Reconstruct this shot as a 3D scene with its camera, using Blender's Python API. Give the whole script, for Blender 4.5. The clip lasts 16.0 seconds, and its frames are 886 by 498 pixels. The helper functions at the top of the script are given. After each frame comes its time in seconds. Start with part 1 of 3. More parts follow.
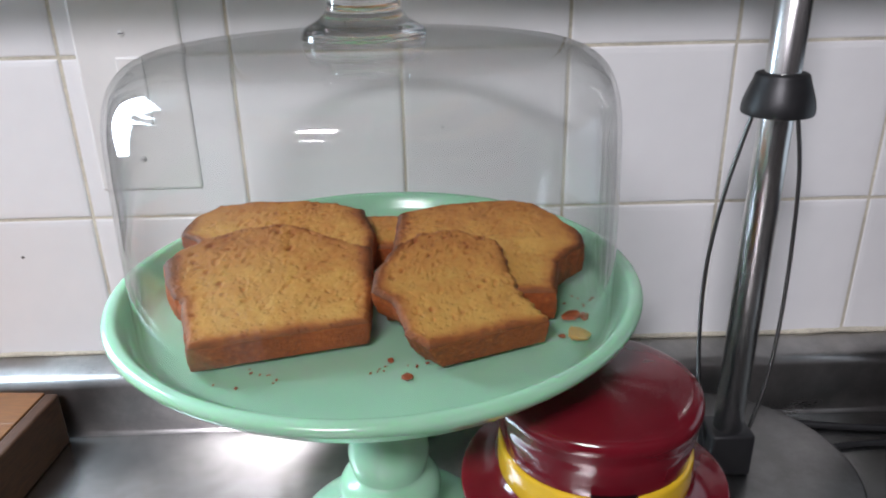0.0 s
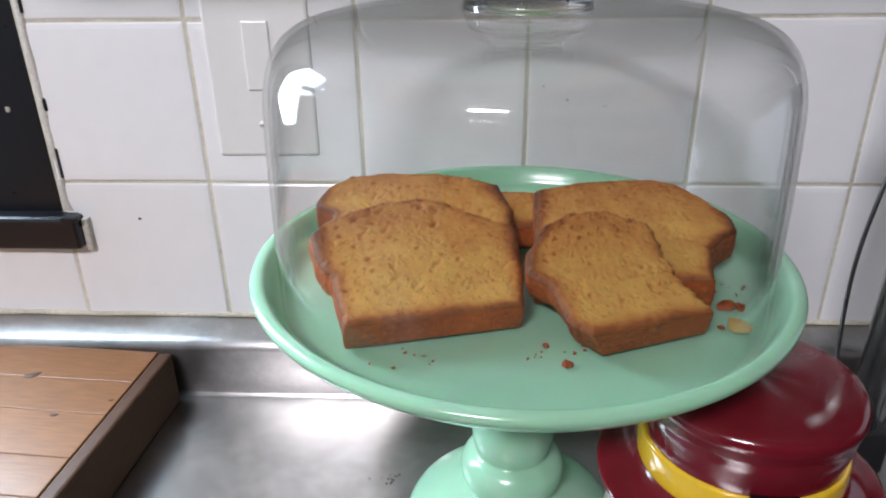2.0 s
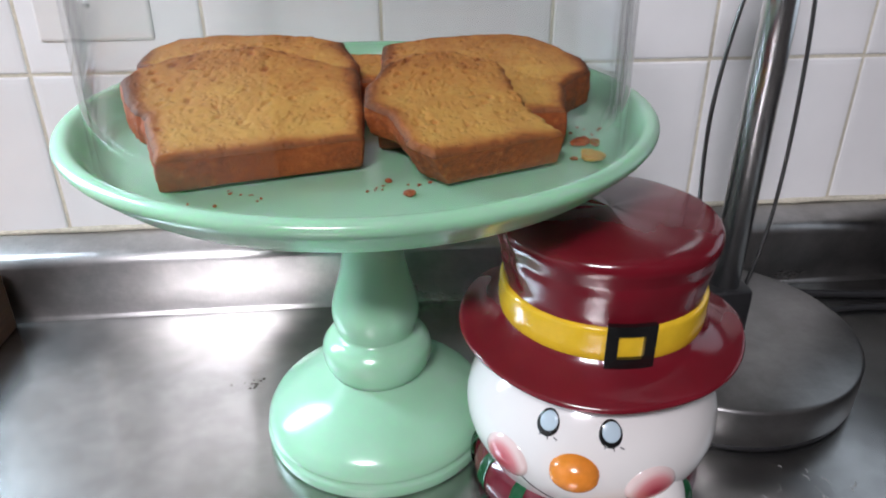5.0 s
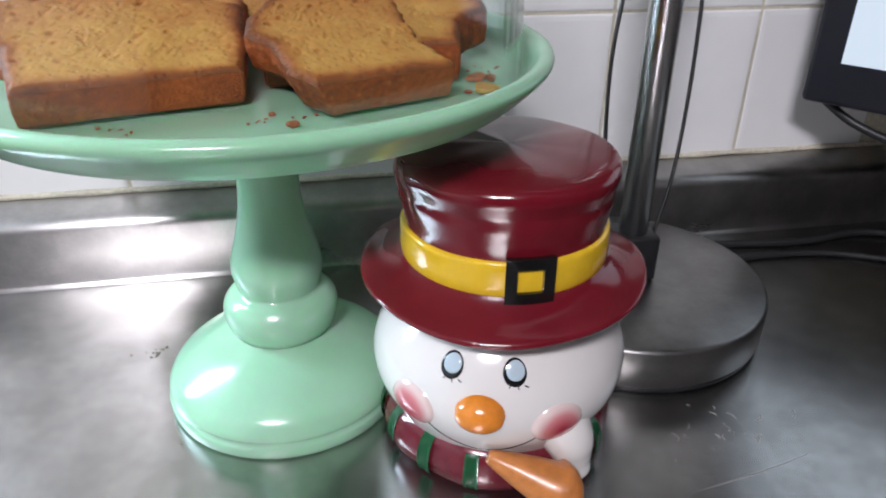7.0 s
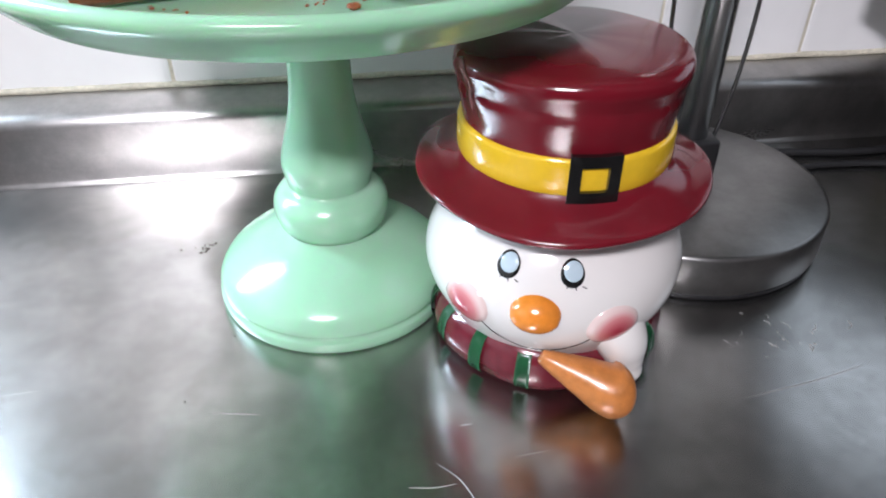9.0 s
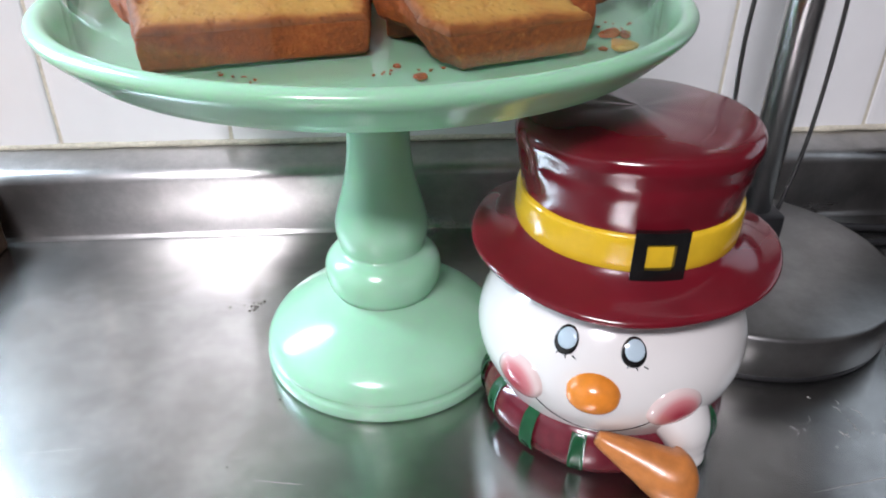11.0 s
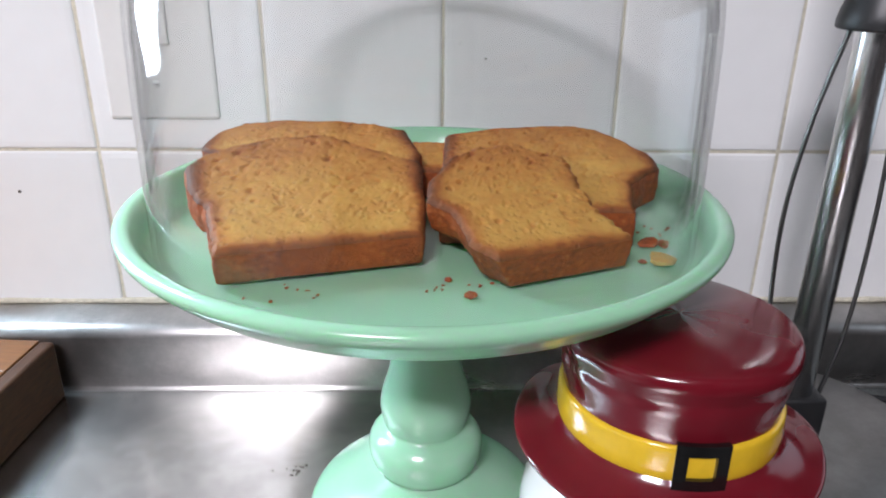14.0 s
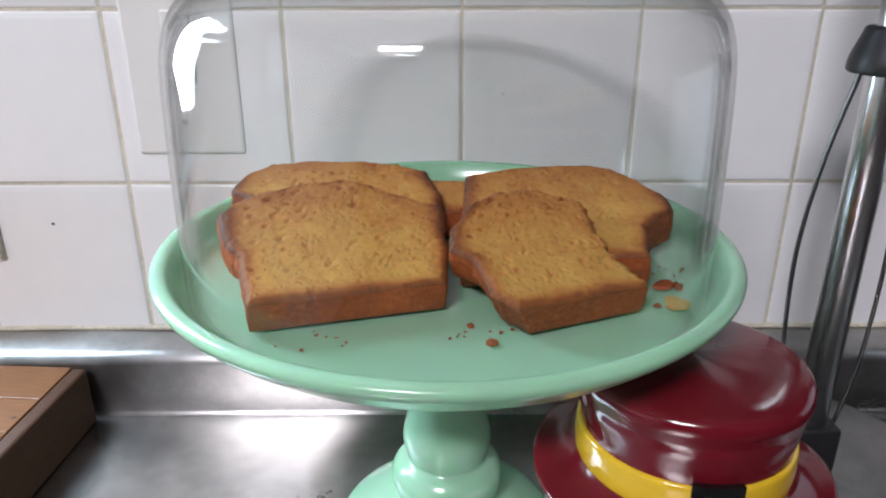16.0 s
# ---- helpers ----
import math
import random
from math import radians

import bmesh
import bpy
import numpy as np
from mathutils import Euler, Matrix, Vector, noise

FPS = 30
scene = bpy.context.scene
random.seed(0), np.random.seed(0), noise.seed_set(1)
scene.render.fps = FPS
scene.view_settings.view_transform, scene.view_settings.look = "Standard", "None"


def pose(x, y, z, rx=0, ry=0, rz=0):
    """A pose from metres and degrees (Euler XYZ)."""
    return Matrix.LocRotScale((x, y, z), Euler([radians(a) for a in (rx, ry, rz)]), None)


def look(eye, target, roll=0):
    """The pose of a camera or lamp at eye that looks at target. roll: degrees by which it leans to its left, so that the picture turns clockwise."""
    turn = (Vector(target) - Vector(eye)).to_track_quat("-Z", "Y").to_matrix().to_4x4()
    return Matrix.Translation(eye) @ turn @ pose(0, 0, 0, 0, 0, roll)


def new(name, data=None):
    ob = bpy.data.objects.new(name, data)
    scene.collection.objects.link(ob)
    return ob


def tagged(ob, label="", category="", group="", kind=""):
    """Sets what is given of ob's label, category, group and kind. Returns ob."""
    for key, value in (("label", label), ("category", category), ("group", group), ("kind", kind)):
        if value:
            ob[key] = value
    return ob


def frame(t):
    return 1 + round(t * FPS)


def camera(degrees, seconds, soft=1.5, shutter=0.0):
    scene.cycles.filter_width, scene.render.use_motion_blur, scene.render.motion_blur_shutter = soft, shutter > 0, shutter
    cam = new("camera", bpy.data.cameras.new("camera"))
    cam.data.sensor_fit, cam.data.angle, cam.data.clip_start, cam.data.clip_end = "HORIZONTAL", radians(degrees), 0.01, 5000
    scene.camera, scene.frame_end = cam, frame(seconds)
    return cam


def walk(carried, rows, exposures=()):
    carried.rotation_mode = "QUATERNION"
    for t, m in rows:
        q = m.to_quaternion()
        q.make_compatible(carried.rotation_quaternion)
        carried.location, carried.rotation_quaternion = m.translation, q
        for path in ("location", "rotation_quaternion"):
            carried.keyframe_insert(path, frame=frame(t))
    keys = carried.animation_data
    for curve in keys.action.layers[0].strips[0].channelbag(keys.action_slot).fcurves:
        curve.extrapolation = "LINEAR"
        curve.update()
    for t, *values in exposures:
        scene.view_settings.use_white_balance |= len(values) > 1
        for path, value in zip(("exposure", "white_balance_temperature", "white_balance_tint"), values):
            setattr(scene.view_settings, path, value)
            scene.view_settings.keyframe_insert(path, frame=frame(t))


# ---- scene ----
cam = camera(62.3, 16.0, soft=2.0)
PATH = [
    (0, (-0.018, -0.018, 0.457), (0.015, 1.827, -0.315), -1.2),
    (0.5, (-0.021, -0.013, 0.449), (0.015, 1.812, -0.369), -1.6),
    (1, (-0.039, -0.009, 0.448), (0.002, 1.798, -0.408), -1.3),
    (1.5, (-0.063, -0.004, 0.461), (-0.071, 1.802, -0.397), -1.0),
    (2, (-0.082, -0.002, 0.462), (-0.178, 1.801, -0.399), -0.8),
    (2.5, (-0.084, -0.003, 0.453), (-0.223, 1.767, -0.468), -1.6),
    (3, (-0.083, -0.002, 0.433), (-0.177, 1.755, -0.518), -2.2),
    (3.5, (-0.075, -0.003, 0.41), (-0.043, 1.761, -0.532), -0.7),
    (4, (-0.064, -0.003, 0.396), (0.031, 1.767, -0.53), -0.2),
    (6.5, (-0.031, -0.007, 0.355), (0.258, 1.737, -0.581), 0.4),
    (7, (-0.026, -0.008, 0.347), (0.308, 1.72, -0.603), 0.6),
    (7.5, (-0.027, -0.008, 0.343), (0.322, 1.686, -0.661), 0.8),
    (8, (-0.028, -0.006, 0.338), (0.308, 1.647, -0.736), 0.4),
    (8.5, (-0.032, -0.003, 0.332), (0.274, 1.62, -0.795), 0.3),
    (9, (-0.041, -0.001, 0.335), (0.197, 1.614, -0.821), 0.5),
    (9.5, (-0.05, 0.003, 0.335), (0.121, 1.654, -0.782), 0.4),
    (12, (-0.048, 0.018, 0.342), (0.089, 1.745, -0.658), 0.5),
    (12.5, (-0.051, 0.02, 0.352), (0.092, 1.766, -0.613), 1.0),
    (13, (-0.054, 0.021, 0.363), (0.063, 1.802, -0.54), 1.1),
    (13.5, (-0.054, 0.019, 0.377), (0.025, 1.838, -0.452), 0.8),
    (14, (-0.055, 0.018, 0.388), (-0.006, 1.864, -0.378), 0.6),
    (14.5, (-0.056, 0.02, 0.396), (-0.023, 1.89, -0.312), 0.5),
    (15, (-0.054, 0.019, 0.402), (-0.034, 1.898, -0.284), -0.3),
    (15.5, (-0.058, 0.015, 0.409), (-0.044, 1.882, -0.308), -0.4),
    (16, (-0.059, 0.012, 0.415), (-0.051, 1.864, -0.341), -0.1),
]
walk(cam, [(t, look(eye, target, roll)) for t, eye, target, roll in PATH],
     exposures=[(0.0, -0.48), (2.0, -0.54), (3.5, -0.62), (4.0, -0.54), (6.5, -0.30), (7.0, -0.34), (7.5, -0.26), (9.0, -0.06), (12.0, -0.22), (13.5, -0.22), (15.0, -0.42), (16.0, -0.52)])

# ---- light ----
world = bpy.data.worlds.new("world")
scene.world = world
world.use_nodes = True
wn = world.node_tree
sky = wn.nodes.new("ShaderNodeTexSky")
sky.sky_type, sky.sun_disc, sky.sun_elevation, sky.sun_rotation = "NISHITA", False, radians(35), radians(200)
wn.nodes["Background"].inputs[1].default_value = 0.1
wn.links.new(sky.outputs[0], wn.nodes["Background"].inputs[0])


def area(name, eye, target, sx, sy, watts, colour):
    d = bpy.data.lights.new(name, "AREA")
    d.shape, d.size, d.size_y, d.energy, d.color = "RECTANGLE", sx, sy, watts, colour
    ob = new(name, d)
    ob.matrix_world = look(eye, target)
    return ob


# a tube lamp on the ceiling behind, and the daylight of the window beside the tiles
area("tube_lamp_light", (-0.68, -1.35, 1.75), (-0.45, -0.1, 0.3), 0.56, 0.17, 70, (0.94, 0.905, 1.0))
area("window_daylight", (-0.78, 0.64, 0.60), (-0.64, -1, 0.42), 0.30, 0.72, 46, (0.64, 0.82, 1.0))


# ---- materials ----
def material(name, colour, rough=0.5, metal=0.0, vary=0.15, scale=60.0, bump=0.0, bump_scale=300.0, stretch=(1, 1, 1),
             coat=0.0, dark=None, sss=0.0, rough_vary=0.1, ior=1.5):
    """Two scales of noise over the colour, the roughness and the relief."""
    m = bpy.data.materials.new(name)
    m.use_nodes = True
    nt = m.node_tree
    n, l = nt.nodes, nt.links
    b = n["Principled BSDF"]
    tc = n.new("ShaderNodeTexCoord")
    mp = n.new("ShaderNodeMapping")
    mp.inputs["Scale"].default_value = stretch
    l.new(tc.outputs["Object"], mp.inputs[0])
    big = n.new("ShaderNodeTexNoise")
    big.inputs["Scale"].default_value, big.inputs["Detail"].default_value = scale * 0.2, 5
    fine = n.new("ShaderNodeTexNoise")
    fine.inputs["Scale"].default_value, fine.inputs["Detail"].default_value = scale * 3, 6
    l.new(tc.outputs["Object"], big.inputs[0])
    l.new(mp.outputs[0], fine.inputs[0])
    mix = n.new("ShaderNodeMix")
    mix.data_type = "FLOAT"
    mix.inputs[0].default_value = 0.5
    l.new(big.outputs[0], mix.inputs[2])
    l.new(fine.outputs[0], mix.inputs[3])
    ramp = n.new("ShaderNodeValToRGB")
    lo = dark or [c * (1 - vary) for c in colour]
    hi = [min(1, c * (1 + vary * 0.6)) for c in colour]
    ramp.color_ramp.elements[0].position, ramp.color_ramp.elements[1].position = 0.32, 0.68
    ramp.color_ramp.elements[0].color, ramp.color_ramp.elements[1].color = (*lo, 1), (*hi, 1)
    l.new(mix.outputs[0], ramp.inputs[0])
    l.new(ramp.outputs[0], b.inputs["Base Color"])
    rr = n.new("ShaderNodeMapRange")
    rr.inputs[3].default_value, rr.inputs[4].default_value = max(0.01, rough - rough_vary), min(1, rough + rough_vary)
    l.new(mix.outputs[0], rr.inputs[0])
    l.new(rr.outputs[0], b.inputs["Roughness"])
    b.inputs["Metallic"].default_value, b.inputs["IOR"].default_value = metal, ior
    if coat:
        b.inputs["Coat Weight"].default_value, b.inputs["Coat Roughness"].default_value = coat, 0.04
    if sss:
        b.inputs["Subsurface Weight"].default_value, b.inputs["Subsurface Scale"].default_value = sss, 0.004
    if bump:
        bn = n.new("ShaderNodeTexNoise")
        bn.inputs["Scale"].default_value, bn.inputs["Detail"].default_value = bump_scale, 5
        l.new(mp.outputs[0], bn.inputs[0])
        bp = n.new("ShaderNodeBump")
        bp.inputs["Strength"].default_value, bp.inputs["Distance"].default_value = bump, 0.001
        l.new(bn.outputs[0], bp.inputs["Height"])
        l.new(bp.outputs[0], b.inputs["Normal"])
    return m


def tile_material():
    m = material("white_glazed_tile", (0.80, 0.80, 0.79), 0.16, 0, 0.03, 12, 0.10, 28, rough_vary=0.06)
    n, l = m.node_tree.nodes, m.node_tree.links
    info = n.new("ShaderNodeObjectInfo")
    hsv = n.new("ShaderNodeHueSaturation")
    mr = n.new("ShaderNodeMapRange")
    mr.inputs[3].default_value, mr.inputs[4].default_value = 0.95, 1.04
    l.new(info.outputs["Random"], mr.inputs[0])
    l.new(mr.outputs[0], hsv.inputs["Value"])
    src = n["Principled BSDF"].inputs["Base Color"].links[0].from_socket
    l.new(src, hsv.inputs["Color"])
    l.new(hsv.outputs[0], n["Principled BSDF"].inputs["Base Color"])
    return m


def glass_material(name, tint, gloss=0.02):
    """Thin clear glass: straight through, with a mirror gloss that grows at grazing angles."""
    m = bpy.data.materials.new(name)
    m.use_nodes = True
    n, l = m.node_tree.nodes, m.node_tree.links
    out = n["Material Output"]
    n.remove(n["Principled BSDF"])
    tr, gl, mx, fr = (n.new("ShaderNodeBsdfTransparent"), n.new("ShaderNodeBsdfGlossy"), n.new("ShaderNodeMixShader"), n.new("ShaderNodeLayerWeight"))
    tr.inputs[0].default_value, fr.inputs["Blend"].default_value = (*tint, 1), 0.5
    nz, tc, mr = n.new("ShaderNodeTexNoise"), n.new("ShaderNodeTexCoord"), n.new("ShaderNodeMapRange")
    nz.inputs["Scale"].default_value, nz.inputs["Detail"].default_value = 14, 6
    l.new(tc.outputs["Object"], nz.inputs[0])
    mr.inputs[3].default_value, mr.inputs[4].default_value = gloss, gloss + 0.05
    l.new(nz.outputs[0], mr.inputs[0])
    l.new(mr.outputs[0], gl.inputs["Roughness"])
    power, grow = n.new("ShaderNodeMath"), n.new("ShaderNodeMath")
    power.operation, grow.operation = "POWER", "MULTIPLY_ADD"
    power.inputs[1].default_value, grow.inputs[1].default_value, grow.inputs[2].default_value = 5.0, 0.92, 0.045
    l.new(fr.outputs["Facing"], power.inputs[0])
    l.new(power.outputs[0], grow.inputs[0])
    l.new(grow.outputs[0], mx.inputs[0])
    l.new(tr.outputs[0], mx.inputs[1])
    l.new(gl.outputs[0], mx.inputs[2])
    l.new(mx.outputs[0], out.inputs[0])
    return m


def steel_material(name, base, rough, stretch, across=(0, 1, 0), aniso=0.55):
    """Brushed steel: drawn-out grain, smudges that dull the gloss, and a gloss that spreads across the grain."""
    m = material(name, (base, base * 0.985, base * 0.955), rough, 1.0, 0.04, 34, 0.0, 160, stretch, rough_vary=0.022)
    n, l = m.node_tree.nodes, m.node_tree.links
    b = n["Principled BSDF"]
    b.inputs["Anisotropic"].default_value = aniso
    v = n.new("ShaderNodeCombineXYZ")
    for k in range(3):
        v.inputs[k].default_value = across[k]
    l.new(v.outputs[0], b.inputs["Tangent"])
    # greasy smudges with soft outlines
    tc, nz, mr = n.new("ShaderNodeTexCoord"), n.new("ShaderNodeTexNoise"), n.new("ShaderNodeMapRange")
    nz.inputs["Scale"].default_value, nz.inputs["Detail"].default_value, nz.inputs["Distortion"].default_value = 9, 2.5, 0.3
    l.new(tc.outputs["Object"], nz.inputs[0])
    mr.inputs[1].default_value, mr.inputs[2].default_value, mr.inputs[4].default_value = 0.3, 0.9, 0.07
    l.new(nz.outputs[0], mr.inputs[0])
    add = n.new("ShaderNodeMath")
    l.new(b.inputs["Roughness"].links[0].from_socket, add.inputs[0])
    l.new(mr.outputs[0], add.inputs[1])
    l.new(add.outputs[0], b.inputs["Roughness"])
    # dried water marks and dull patches take some of the shine
    mark, tone, tint = n.new("ShaderNodeTexNoise"), n.new("ShaderNodeMapRange"), n.new("ShaderNodeMix")
    mark.inputs["Scale"].default_value, mark.inputs["Detail"].default_value, mark.inputs["Roughness"].default_value = 26, 9, 0.68
    l.new(tc.outputs["Object"], mark.inputs[0])
    tone.inputs[1].default_value, tone.inputs[2].default_value = 0.40, 0.66
    tone.inputs[3].default_value, tone.inputs[4].default_value = 0.80, 1.06
    l.new(mark.outputs[0], tone.inputs[0])
    tint.data_type, tint.blend_type = "RGBA", "MULTIPLY"
    tint.inputs[0].default_value = 1.0
    l.new(b.inputs["Base Color"].links[0].from_socket, tint.inputs[6])
    l.new(tone.outputs[0], tint.inputs[7])
    l.new(tint.outputs[2], b.inputs["Base Color"])
    return m


def wood_material(name, light, dark, along=(1, 14, 14)):
    m = material(name, light, 0.55, 0, 0.2, 9, 0.25, 60, along, dark=dark, ior=1.35)
    return m


def board_material():
    """Oiled boards: each plank its own tone, long grain, a worn satin gloss."""
    m = wood_material("oiled_board_wood", (0.19, 0.074, 0.018), (0.095, 0.032, 0.008), (1.5, 16, 16))
    n, l = m.node_tree.nodes, m.node_tree.links
    b = n["Principled BSDF"]
    info, hsv, mr = n.new("ShaderNodeObjectInfo"), n.new("ShaderNodeHueSaturation"), n.new("ShaderNodeMapRange")
    mr.inputs[3].default_value, mr.inputs[4].default_value = 0.85, 1.2
    l.new(info.outputs["Random"], mr.inputs[0])
    l.new(mr.outputs[0], hsv.inputs["Value"])
    l.new(b.inputs["Base Color"].links[0].from_socket, hsv.inputs["Color"])
    l.new(hsv.outputs[0], b.inputs["Base Color"])
    b.inputs["Coat Weight"].default_value, b.inputs["Coat Roughness"].default_value = 0.25, 0.28
    return m


def crumb_material():
    """Open cake crumb: pores at two sizes with their shade put into the colour, browner towards the crust by the stored
    distance from it.
    """
    m = bpy.data.materials.new("cake_crumb")
    m.use_nodes = True
    n, l = m.node_tree.nodes, m.node_tree.links
    b = n["Principled BSDF"]
    tc = n.new("ShaderNodeTexCoord")
    at = n.new("ShaderNodeAttribute")
    at.attribute_name = "bake_and_shade"
    nz = n.new("ShaderNodeTexNoise")
    nz.inputs["Scale"].default_value, nz.inputs["Detail"].default_value = 230, 8
    l.new(tc.outputs["Object"], nz.inputs[0])
    add = n.new("ShaderNodeMath")
    add.operation = "MULTIPLY_ADD"
    add.inputs[1].default_value, add.inputs[2].default_value = 0.5, -0.25
    l.new(nz.outputs[0], add.inputs[0])
    s = n.new("ShaderNodeMath")
    s.operation = "ADD"
    l.new(add.outputs[0], s.inputs[0])
    l.new(at.outputs["Fac"], s.inputs[1])
    ramp = n.new("ShaderNodeValToRGB")
    e = ramp.color_ramp.elements
    e[0].position, e[0].color = 0.0, (0.55, 0.298, 0.064, 1)
    e[1].position, e[1].color = 1.0, (0.10, 0.028, 0.007, 1)
    for p, c in ((0.30, (0.45, 0.190, 0.038, 1)), (0.58, (0.27, 0.080, 0.013, 1))):
        k = e.new(p)
        k.color = c
    l.new(s.outputs[0], ramp.inputs[0])
    vo = n.new("ShaderNodeTexVoronoi")
    vo.inputs["Scale"].default_value, vo.inputs["Randomness"].default_value = 260, 1.0
    nz2 = n.new("ShaderNodeTexNoise")
    nz2.inputs["Scale"].default_value, nz2.inputs["Detail"].default_value = 420, 4
    l.new(tc.outputs["Object"], nz2.inputs[0])
    l.new(tc.outputs["Object"], vo.inputs[0])
    pr = n.new("ShaderNodeMapRange")
    pr.inputs[1].default_value, pr.inputs[2].default_value = 0.02, 0.36
    l.new(vo.outputs["Distance"], pr.inputs[0])
    # shade inside the small pores, multiplied into the colour
    mul = n.new("ShaderNodeMath")
    mul.operation = "MULTIPLY_ADD"
    mul.inputs[1].default_value, mul.inputs[2].default_value = 0.6, 0.4
    l.new(pr.outputs[0], mul.inputs[0])
    mixc = n.new("ShaderNodeMix")
    mixc.data_type, mixc.blend_type = "RGBA", "MULTIPLY"
    mixc.inputs[0].default_value = 0.62
    l.new(ramp.outputs[0], mixc.inputs[6])
    l.new(mul.outputs[0], mixc.inputs[7])
    l.new(mixc.outputs[2], b.inputs["Base Color"])
    hsum = n.new("ShaderNodeMath")
    l.new(nz2.outputs[0], hsum.inputs[0])
    l.new(pr.outputs[0], hsum.inputs[1])
    bp = n.new("ShaderNodeBump")
    bp.inputs["Strength"].default_value, bp.inputs["Distance"].default_value = 0.45, 0.0012
    l.new(hsum.outputs[0], bp.inputs["Height"])
    l.new(bp.outputs[0], b.inputs["Normal"])
    b.inputs["Roughness"].default_value = 0.75
    b.inputs["Subsurface Weight"].default_value, b.inputs["Subsurface Scale"].default_value = 0.15, 0.003
    return m


TILE = tile_material()
GROUT = material("yellowed_grout", (0.60, 0.56, 0.45), 0.85, 0, 0.3, 90, 0.4, 500)
DARKWOOD = material("dark_cabinet_wood", (0.020, 0.014, 0.012), 0.65, 0, 0.3, 10, 0.2, 60, (1, 1, 8))
CEIL = material("ceiling_paint", (0.32, 0.31, 0.30), 0.7, 0, 0.05, 8, 0.1, 200)
LIGHTPAINT = material("white_wall_paint", (0.50, 0.49, 0.47), 0.6, 0, 0.06, 8, 0.1, 200)
DARKFLOOR = material("dark_floor", (0.16, 0.13, 0.11), 0.5, 0, 0.2, 12, 0.1, 100)
STEEL = steel_material("brushed_counter_steel", 0.49, 0.21, (1.5, 12, 12), aniso=0.78)
STEEL_UP = steel_material("brushed_backsplash_steel", 0.50, 0.27, (1.5, 12, 12), (0, 0, 1), 0.86)
STEEL_BASE = steel_material("brushed_base_steel", 0.30, 0.33, (5, 30, 5), (0, 0, 1), 0.3)
CHROME = material("polished_pole_steel", (0.74, 0.73, 0.72), 0.26, 1, 0.06, 20, 0.03, 300, (30, 30, 2), rough_vary=0.05)
WIRE = material("dark_wire_steel", (0.22, 0.22, 0.22), 0.35, 1, 0.1, 40)
RUBBER = material("black_plastic", (0.014, 0.014, 0.015), 0.42, 0, 0.2, 60, 0.08, 500)
JADE = material("jade_milk_glass", (0.315, 0.55, 0.375), 0.21, 0, 0.08, 10, 0.06, 30, coat=0.25, sss=0.55, rough_vary=0.04)
JADE.node_tree.nodes["Principled BSDF"].inputs["Subsurface Radius"].default_value = (0.4, 1.0, 0.5)
JADE.node_tree.nodes["Principled BSDF"].inputs["Subsurface Scale"].default_value = 0.012
GLASS = glass_material("dome_glass", (0.984, 0.988, 0.984))
CRUMB = crumb_material()
CRUST = material("baked_crust", (0.37, 0.080, 0.014), 0.55, 0, 0.4, 110, 1.0, 520, dark=(0.13, 0.027, 0.007))
_n, _l = CRUST.node_tree.nodes, CRUST.node_tree.links
_grain, _pick, _mix = _n.new("ShaderNodeTexNoise"), _n.new("ShaderNodeMapRange"), _n.new("ShaderNodeMix")
_grain.inputs["Scale"].default_value, _grain.inputs["Detail"].default_value = 330, 3
_l.new(_n.new("ShaderNodeTexCoord").outputs["Object"], _grain.inputs[0])
_pick.inputs[1].default_value, _pick.inputs[2].default_value, _pick.inputs[4].default_value = 0.62, 0.76, 0.5
_l.new(_grain.outputs[0], _pick.inputs[0])
_mix.data_type = "RGBA"
_mix.inputs[7].default_value = (0.50, 0.23, 0.07, 1)
_l.new(_pick.outputs[0], _mix.inputs[0])
_l.new(_n["Principled BSDF"].inputs["Base Color"].links[0].from_socket, _mix.inputs[6])
_l.new(_mix.outputs[2], _n["Principled BSDF"].inputs["Base Color"])
MAROON = material("maroon_ceramic_glaze", (0.15, 0.0075, 0.015), 0.15, 0, 0.25, 12, 0.05, 45, coat=0.2, rough_vary=0.04)
WHITE = material("white_ceramic_glaze", (0.72, 0.70, 0.67), 0.14, 0, 0.035, 12, 0.04, 40, coat=0.5, rough_vary=0.04)
YELLOW = material("yellow_ceramic_glaze", (0.78, 0.50, 0.025), 0.16, 0, 0.12, 40, 0.1, 60, coat=0.5)
BLACK = material("black_ceramic_glaze", (0.008, 0.008, 0.008), 0.12, 0, 0.2, 40, 0.1, 80, coat=0.6)
ORANGE = material("orange_ceramic_glaze", (0.70, 0.23, 0.03), 0.18, 0, 0.22, 60, 0.1, 80, coat=0.5)
PIPE = material("brown_orange_glaze", (0.46, 0.165, 0.042), 0.3, 0, 0.4, 50, 0.25, 120, coat=0.15)
GREEN = material("green_stripe_glaze", (0.02, 0.13, 0.05), 0.18, 0, 0.2, 40, coat=0.5)
SCARF = material("maroon_scarf_glaze", (0.12, 0.011, 0.02), 0.2, 0, 0.35, 40, 0.15, 70, coat=0.5)
EYEBLUE = material("pale_blue_glaze", (0.45, 0.56, 0.62), 0.15, 0, 0.06, 40, coat=0.5)
WOOD = board_material()
WOODEND = wood_material("dark_board_edge", (0.085, 0.036, 0.016), (0.034, 0.014, 0.007), (20, 3, 20))
FRAMEBLACK = material("black_window_paint", (0.006, 0.0065, 0.009), 0.3, 0, 0.3, 40, 0.2, 120)
PLASTER = material("chipped_plaster", (0.50, 0.46, 0.40), 0.85, 0, 0.4, 120, 0.8, 300)
